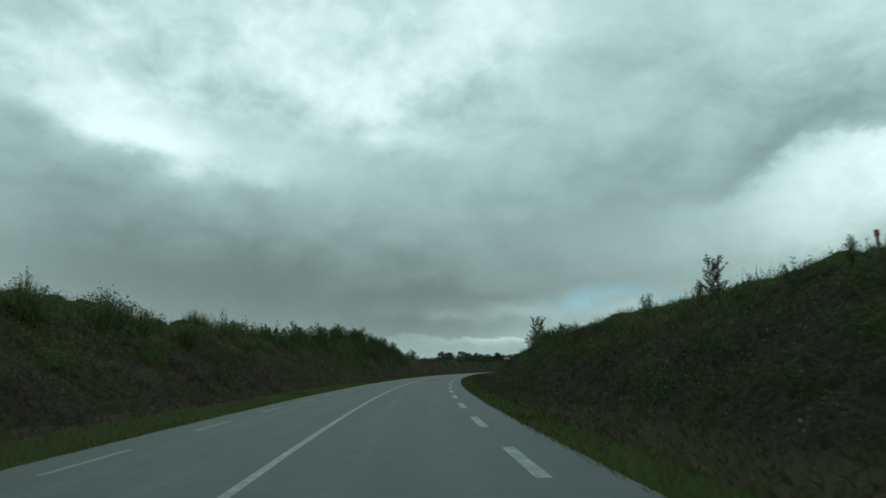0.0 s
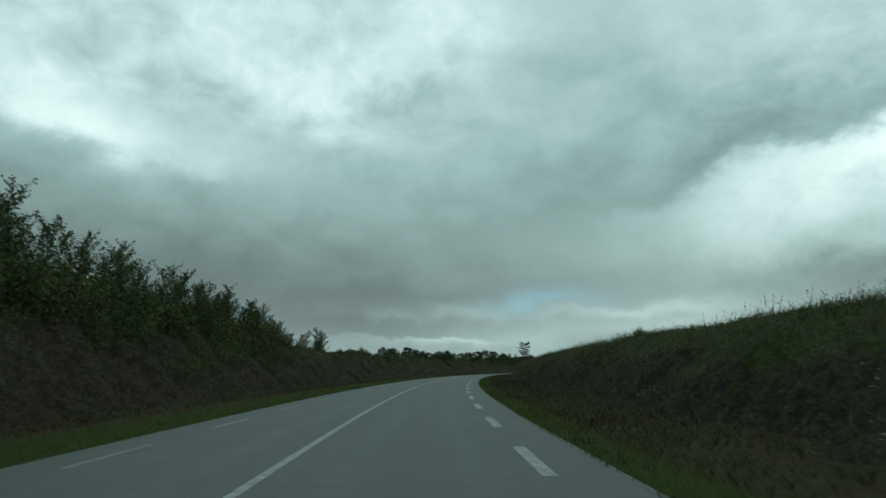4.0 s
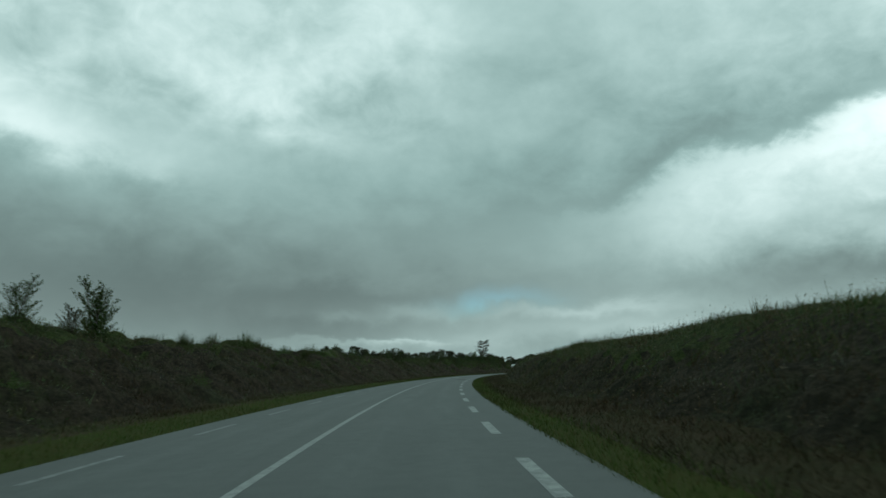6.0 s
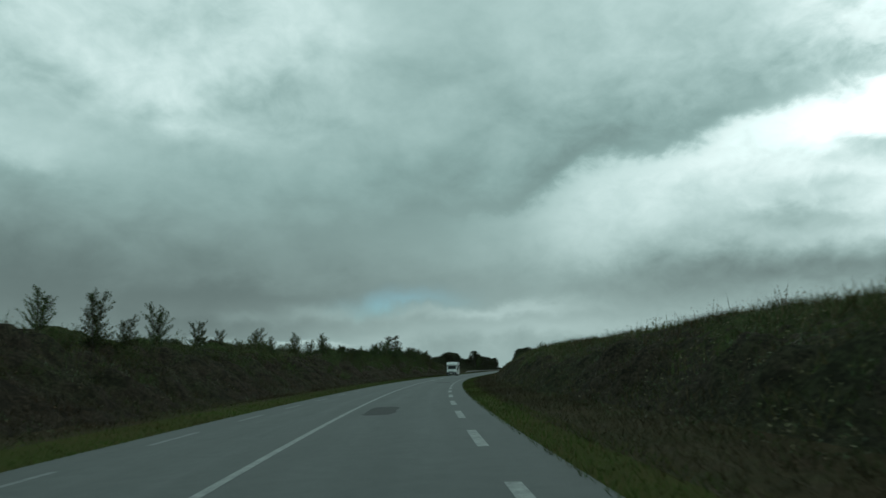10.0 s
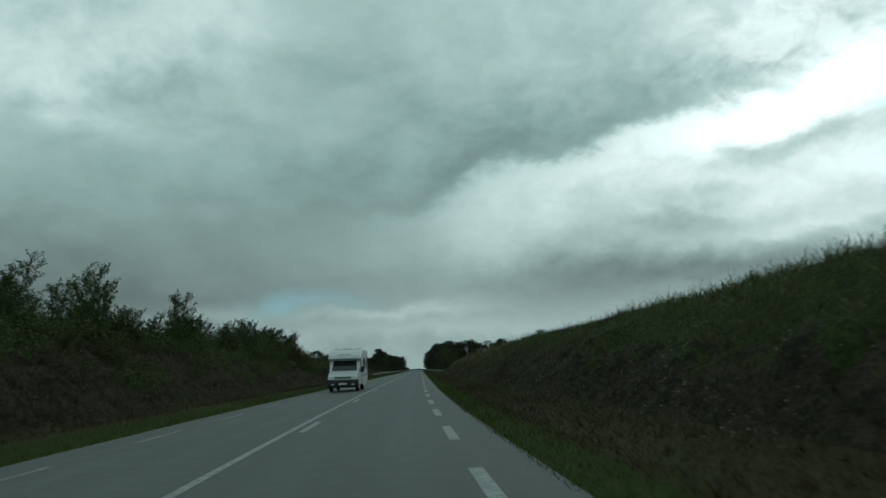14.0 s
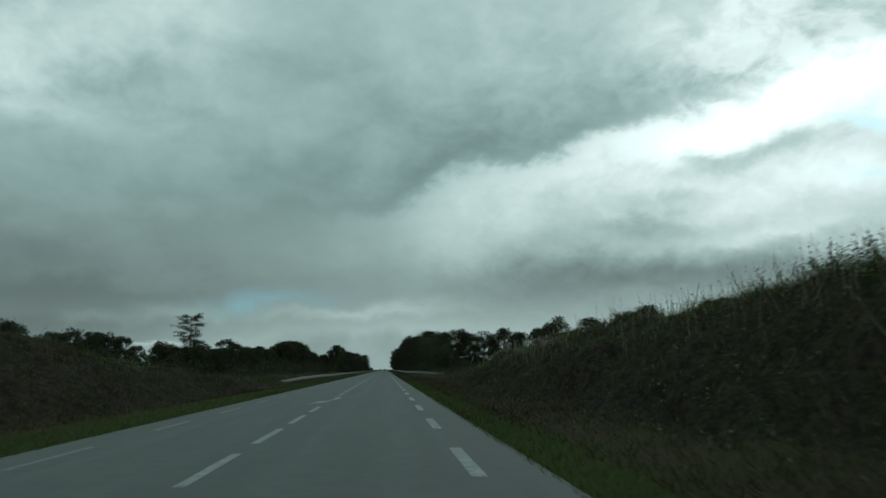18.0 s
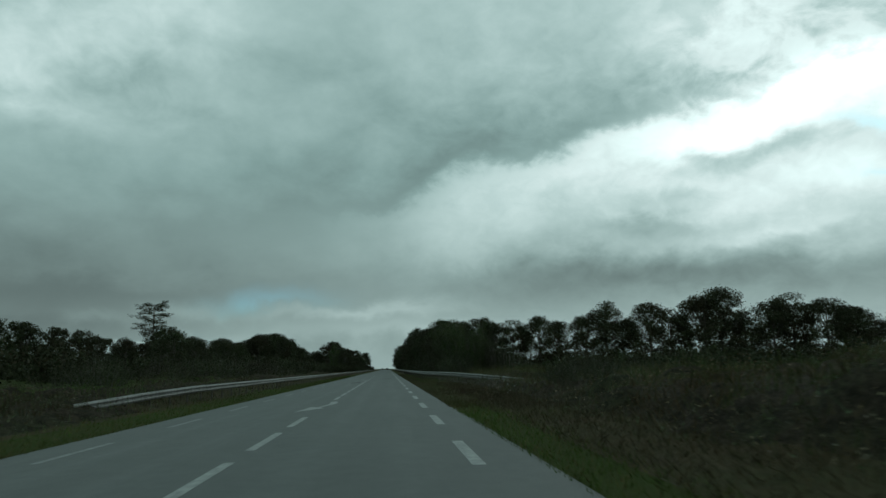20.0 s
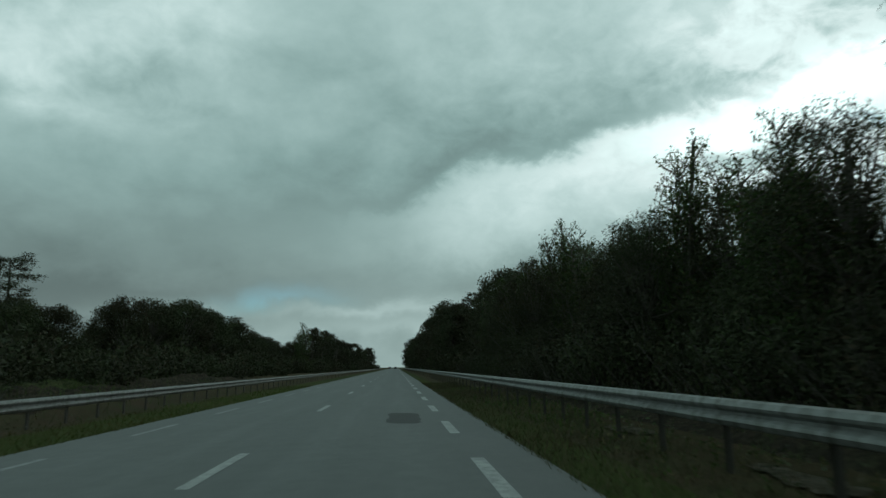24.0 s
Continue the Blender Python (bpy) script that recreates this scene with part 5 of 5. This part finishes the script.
def spacer_mesh():
    bm = box((0.09, 0.10, 0.20), (0, 0, 0), 0.012, 1)
    me = bpy.data.meshes.new("spacer")
    bm.to_mesh(me)
    bm.free()
    me.materials.append(ZINC)
    return me


SPACER = spacer_mesh()


def bolt_mesh():
    bm = bmesh.new()
    bmesh.ops.create_cone(bm, cap_ends=True, segments=8, radius1=0.018, radius2=0.014, depth=0.02)
    me = bpy.data.meshes.new("bolt")
    bm.to_mesh(me)
    bm.free()
    me.materials.append(POSTSTEEL)
    return me


BOLT = bolt_mesh()


def guard_rail(name, label, stations, side, gap, post_end):
    """stations: s, d and beam height at bends of the rail."""
    st = np.array(stations, float)
    root = tagged(new(name, None), label, "guard rail", "guard rails")
    line = lambda s: (np.interp(s, st[:, 0], st[:, 1]), np.interp(s, st[:, 0], st[:, 2]))
    s = st[0, 0]
    while s < st[-1, 0] - 1:
        e = min(s + (12.0 if s < 640 else 60.0), st[-1, 0])
        ss = np.linspace(s, e + 0.08, 9)
        d, z = line(ss)
        V, F = w_beam(ss, d, z, side)
        beam = child("beam", mesh_from("beam", V, F, ZINC, smooth=False), root)
        if s < 640:                                    # bolts of the overlap
            for k, h in ((0.06, 0.10), (0.06, -0.10), (0.26, 0.10), (0.26, -0.10)):
                at, up = line(s + k)
                bolt = child("bolt", BOLT, beam)
                x, y, a = axis(s + k)
                p = place(s + k, float(at) + side * 0.078, float(up) + h)
                bolt.matrix_basis = pose(p[0], p[1], p[2], 0, 90, math.degrees(float(a)))
        s = e
    s = st[0, 0] + 1.37
    while s < post_end:
        d, z = line(s)
        x, y, a = axis(s)
        p = place(s, float(d) - side * 0.10, float(z))
        ob = child("post", POST, root)
        ob.matrix_basis = pose(p[0], p[1], p[2], 0, 0, math.degrees(float(a)) + 90)
        p = place(s, float(d) - side * 0.045, float(z))
        sp = child("spacer", SPACER, ob)
        sp.matrix_basis = pose(0, -0.05 * side, 0.02)
        s += gap if s < 620 else gap * 3
    return root


guard_rail("guard_rail", "galvanised steel crash barrier on short posts along the verge",
           ((472, -8.4, 0.10), (476, -7.7, 0.30), (482, -7.2, 0.44), (492, -6.95, 0.46), (540, -6.95, 0.44), (980, -6.95, 0.44)), 1, 2.09, 900)
guard_rail("guard_rail", "galvanised steel crash barrier flaring away at its start",
           ((489, 11.9, 0.20), (494, 10.4, 0.42), (499, 9.15, 0.55), (506, 7.9, 0.68), (514, 6.9, 0.72), (526, 6.38, 0.69), (548, 6.3, 0.685), (575, 6.3, 0.69), (980, 6.3, 0.69)), -1, 2.09, 900)


def shoulder(s0, s1, seed):
    """A washed-out strip of pale earth below the rail, uneven in width."""
    rng = np.random.default_rng(seed)
    n = int((s1 - s0) / 0.12)
    ss, wide = np.linspace(s0, s1, n), np.interp(np.linspace(0, 1, n), np.linspace(0, 1, 14), np.concatenate([[0.02], rng.uniform(0.10, 0.32, 12), [0.02]])) + rng.uniform(0, 0.08, n)
    mid = 6.95 + 0.15 * np.sin(ss * 0.7)
    V = np.concatenate([place(ss, mid + k * wide, land(ss, mid + k * wide) + 0.03) for k in (-1, 0, 1)])
    F = [(k * n + i, (k + 1) * n + i, (k + 1) * n + i + 1, k * n + i + 1) for k in (0, 1) for i in range(n - 1)]
    tagged(new("bare_earth", mesh_from("bare_earth", V, F, GRAVEL, smooth=True)), "pale dry earth washed bare below the crash barrier", "ground", kind="stuff")


for s0, s1, seed in ((519.5, 522.2, 3), (522.6, 526.0, 4), (526.2, 528.3, 5), (529.0, 533.0, 6), (534.5, 536.0, 7), (545.0, 547.2, 8), (551.0, 553.0, 9)):
    shoulder(s0, s1, seed)


# ---------------------------------------------------------------- small roadside things
def marker_post():
    """A thin wooden stake with a red cap on the bank crest."""
    root = tagged(new("marker_post", None), "thin wooden marker stake with a red cap", "post")
    bm = box((0.09, 0.09, 1.3), (0, 0, 0.45), 0.01, 1)
    part("stake", bm, WOODY, root)
    bm = box((0.15, 0.15, 0.26), (0, 0, 1.1), 0.02, 1)
    part("cap", bm, REDCAP, root, "faded red cap")
    return root


WHITEPAINT = material("chalk_white", plain((0.72, 0.72, 0.70), 0.7, 0, 0.2, 8))
put(marker_post(), 15.3, 12.8, 0.62, 20)


# ---------------------------------------------------------------- motorhome
def prism(profile, x0, x1, bevel=0.03, segments=2):
    """A side profile (y, z) drawn out across the vehicle."""
    bm = bmesh.new()
    left = [bm.verts.new((x0, y, z)) for y, z in profile]
    right = [bm.verts.new((x1, y, z)) for y, z in profile]
    n = len(profile)
    bm.faces.new(left)
    bm.faces.new(right[::-1])
    for k in range(n):
        bm.faces.new((left[(k + 1) % n], left[k], right[k], right[(k + 1) % n]))
    bmesh.ops.recalc_face_normals(bm, faces=list(bm.faces))
    if bevel:
        bmesh.ops.bevel(bm, geom=list(bm.edges), offset=bevel, segments=segments, affect="EDGES", profile=0.5)
    return bm


def panel(corners, thick, bevel=0.01):
    """A flat pane with thickness from four corners."""
    c = [Vector(p) for p in corners]
    n = (c[1] - c[0]).cross(c[3] - c[0]).normalized() * thick
    bm = bmesh.new()
    a = [bm.verts.new(p) for p in c]
    b = [bm.verts.new(p + n) for p in c]
    bm.faces.new(a[::-1])
    bm.faces.new(b)
    for k in range(4):
        bm.faces.new((a[k], a[(k + 1) % 4], b[(k + 1) % 4], b[k]))
    bmesh.ops.recalc_face_normals(bm, faces=list(bm.faces))
    if bevel:
        bmesh.ops.bevel(bm, geom=list(bm.edges), offset=bevel, segments=1, affect="EDGES")
    return bm


def wheel(parent, x, y, r, wide):
    hub = bmesh.new()
    m = Matrix.Translation((x, y, r)) @ Matrix.Rotation(radians(90), 4, "Y")
    bmesh.ops.create_cone(hub, cap_ends=True, segments=28, radius1=r, radius2=r, depth=wide, matrix=m)
    edges = [e for e in hub.edges if abs(e.verts[0].co.x - e.verts[1].co.x) < 1e-4]
    bmesh.ops.bevel(hub, geom=edges, offset=0.035, segments=2, affect="EDGES")
    w = part("wheel", hub, TYRE, parent, "black rubber tyre")
    rim = bmesh.new()
    for side in (-1, 1):
        bmesh.ops.create_cone(rim, cap_ends=True, segments=24, radius1=r * 0.62, radius2=r * 0.50, depth=0.03,
                              matrix=Matrix.Translation((x + side * (wide / 2 + 0.002), y, r)) @ Matrix.Rotation(radians(90 * side), 4, "Y"))
    part("rim", rim, STEEL, w)
    return w


def motorhome():
    """Low-profile motorhome, front at y = 0 looking along -y."""
    root = tagged(new("motorhome", None), "white low-profile motorhome with dark windscreen on the oncoming lane", "motorhome")
    cab = part("cab", prism(((0.06, 0.42), (0.02, 0.80), (0.10, 1.02), (0.30, 1.12), (0.86, 1.30), (1.62, 2.05), (2.3, 2.12), (2.3, 0.40)), -0.98, 0.98, 0.05, 3), WHITE, root)
    part("windscreen", panel(((-0.84, 0.90, 1.36), (0.84, 0.90, 1.36), (0.76, 1.545, 1.995), (-0.76, 1.545, 1.995)), 0.012), GLASS, cab, "dark raked windscreen")
    for sx in (-1, 1):
        part("wiper", box((0.62, 0.02, 0.02), (sx * 0.30, 0.93, 1.40), 0.004, 1), BLACK, cab)
        x = sx * 0.985
        part("cab_window", panel(((x, 1.12, 1.30), (x, 2.02, 1.30), (x, 2.02, 1.92), (x, 1.66, 1.92)) if sx > 0 else ((x, 2.02, 1.30), (x, 1.12, 1.30), (x, 1.66, 1.92), (x, 2.02, 1.92)), 0.012), GLASS, cab)
        part("door_handle", box((0.03, 0.16, 0.04), (sx * 0.995, 1.95, 1.10), 0.01, 1), BLACK, cab)
        lamp = part("headlight", prism(((0.045, 0.80), (0.035, 0.86), (0.13, 1.035), (0.36, 1.08), (0.30, 0.86)), sx * 0.60 if sx > 0 else -0.985, 0.985 if sx > 0 else -0.60, 0.02, 2), LAMPGLASS, cab)
        arm = part("mirror", box((0.20, 0.12, 0.36), (sx * 1.20, 0.98, 1.42), 0.05, 3), BLACK, root, "black door mirror on an arm")
        part("mirror_arm", box((0.22, 0.05, 0.05), (sx * 1.06, 1.04, 1.32), 0.012, 1), BLACK, arm)
    part("bumper", prism(((0.0, 0.28), (-0.06, 0.40), (-0.06, 0.68), (0.02, 0.80), (0.40, 0.80), (0.40, 0.28)), -1.0, 1.0, 0.04, 3), BLACK, root, "black plastic front bumper")
    grille = part("grille", box((1.10, 0.05, 0.13), (0, 0.035, 0.915), 0.02, 2), BLACK, root)
    for k in range(3):
        part("grille_bar", box((1.08, 0.02, 0.016), (0, 0.005, 0.875 + 0.04 * k), 0.004, 1), STEEL, grille)
    part("number_plate", box((0.52, 0.015, 0.11), (0, -0.068, 0.52), 0.005, 1), WHITEPAINT, root)
    for sx in (-1, 1):
        part("fog_light", box((0.20, 0.02, 0.10), (sx * 0.66, -0.062, 0.48), 0.03, 2), LAMPGLASS, root)
    # living body
    body = part("body", prism(((2.05, 0.45), (2.05, 2.55), (2.30, 2.78), (6.25, 2.78), (6.35, 2.70), (6.42, 0.75), (5.6, 0.45)), -1.13, 1.13, 0.05, 3), WHITE, root)
    part("overcab", prism(((1.42, 2.04), (1.18, 2.16), (1.30, 2.36), (1.75, 2.60), (2.32, 2.78), (2.32, 2.04)), -1.11, 1.11, 0.06, 3), WHITE, root, "white rounded overcab cap")
    for k, x in enumerate((-0.42, -0.28, -0.14, 0.0, 0.14, 0.28)):
        part("lettering", panel(((x, 1.345, 2.39), (x + 0.10, 1.345, 2.39), (x + 0.10, 1.40, 2.425), (x, 1.40, 2.425)), 0.012, 0), BLACK, root)
    for sx in (-1, 1):
        x = sx * 1.135
        for y0, y1, z0, z1 in ((2.55, 3.25, 1.45, 2.15), (3.75, 4.25, 1.55, 2.15), (5.2, 5.65, 1.40, 2.25)):
            c = ((x, y0, z0), (x, y1, z0), (x, y1, z1), (x, y0, z1))
            w = part("side_window", panel(c if sx > 0 else (c[1], c[0], c[3], c[2]), 0.015, 0.004), GLASS, body)
            part("window_frame", box((0.01, y1 - y0 + 0.10, z1 - z0 + 0.10), (sx * 1.131, (y0 + y1) / 2, (z0 + z1) / 2), 0.004, 1), BLACK, w)
        part("stripe", box((0.008, 3.6, 0.05), (sx * 1.133, 4.2, 1.12), 0.002, 1), STEEL, body)
        part("stripe", box((0.008, 3.2, 0.03), (sx * 1.133, 4.4, 1.04), 0.002, 1), BLACK, body)
        part("skirt", box((0.04, 3.3, 0.22), (sx * 1.11, 3.9, 0.45), 0.015, 1), WHITE, root)
        for y in (2.6, 4.3, 5.9):
            part("roof_rail_foot", box((0.05, 0.08, 0.10), (sx * 0.75, y, 2.82), 0.01, 1), STEEL, root)
        part("roof_rail", box((0.04, 3.8, 0.04), (sx * 0.75, 4.2, 2.88), 0.012, 2), STEEL, root)
        wheel(root, sx * 0.86, 0.95, 0.34, 0.22)
        wheel(root, sx * 0.86, 4.75, 0.34, 0.22)
    part("roof_hatch", box((0.7, 0.7, 0.12), (0, 3.2, 2.83), 0.04, 2), WHITEPAINT, root)
    part("underbody", box((1.7, 5.2, 0.16), (0, 3.2, 0.42), 0.02, 1), BLACK, root)
    return root


def park(thing, s, d):
    x, y, a = axis(s)
    p = place(s, d, float(tilt(s, d)))
    thing.matrix_basis = pose(p[0], p[1], p[2] + 0.004, 0, 0, math.degrees(float(a)))
    return thing


park(motorhome(), 353.6, -1.85)


def car(label, paint):
    """A small hatchback seen from behind, front along +y."""
    root = tagged(new("car", None), label, "car", "cars far ahead")
    part("body", prism(((0.0, 0.30), (0.0, 0.85), (0.10, 0.95), (3.1, 0.95), (4.05, 0.78), (4.1, 0.35)), -0.86, 0.86, 0.06, 2), paint, root)
    part("cabin", prism(((0.08, 0.95), (0.35, 1.42), (1.9, 1.45), (2.9, 0.95)), -0.74, 0.74, 0.05, 2), GLASS, root, "dark glass")
    part("roof", prism(((0.36, 1.42), (0.40, 1.47), (1.86, 1.49), (1.92, 1.44)), -0.70, 0.70, 0.015, 1), paint, root)
    for sx in (-1, 1):
        part("tail_light", box((0.16, 0.03, 0.22), (sx * 0.72, -0.005, 0.80), 0.02, 1), REDCAP, root)
        wheel(root, sx * 0.74, 0.75, 0.31, 0.19)
        wheel(root, sx * 0.74, 3.3, 0.31, 0.19)
    return root


DARKPAINT = material("dark_car_paint", plain((0.03, 0.035, 0.045), 0.25, 0.2, 0.1))
park(car("small dark hatchback far along the straight road", DARKPAINT), 960, 1.9)
park(car("dark hatchback coming on the far straight", DARKPAINT), 985, -1.9)
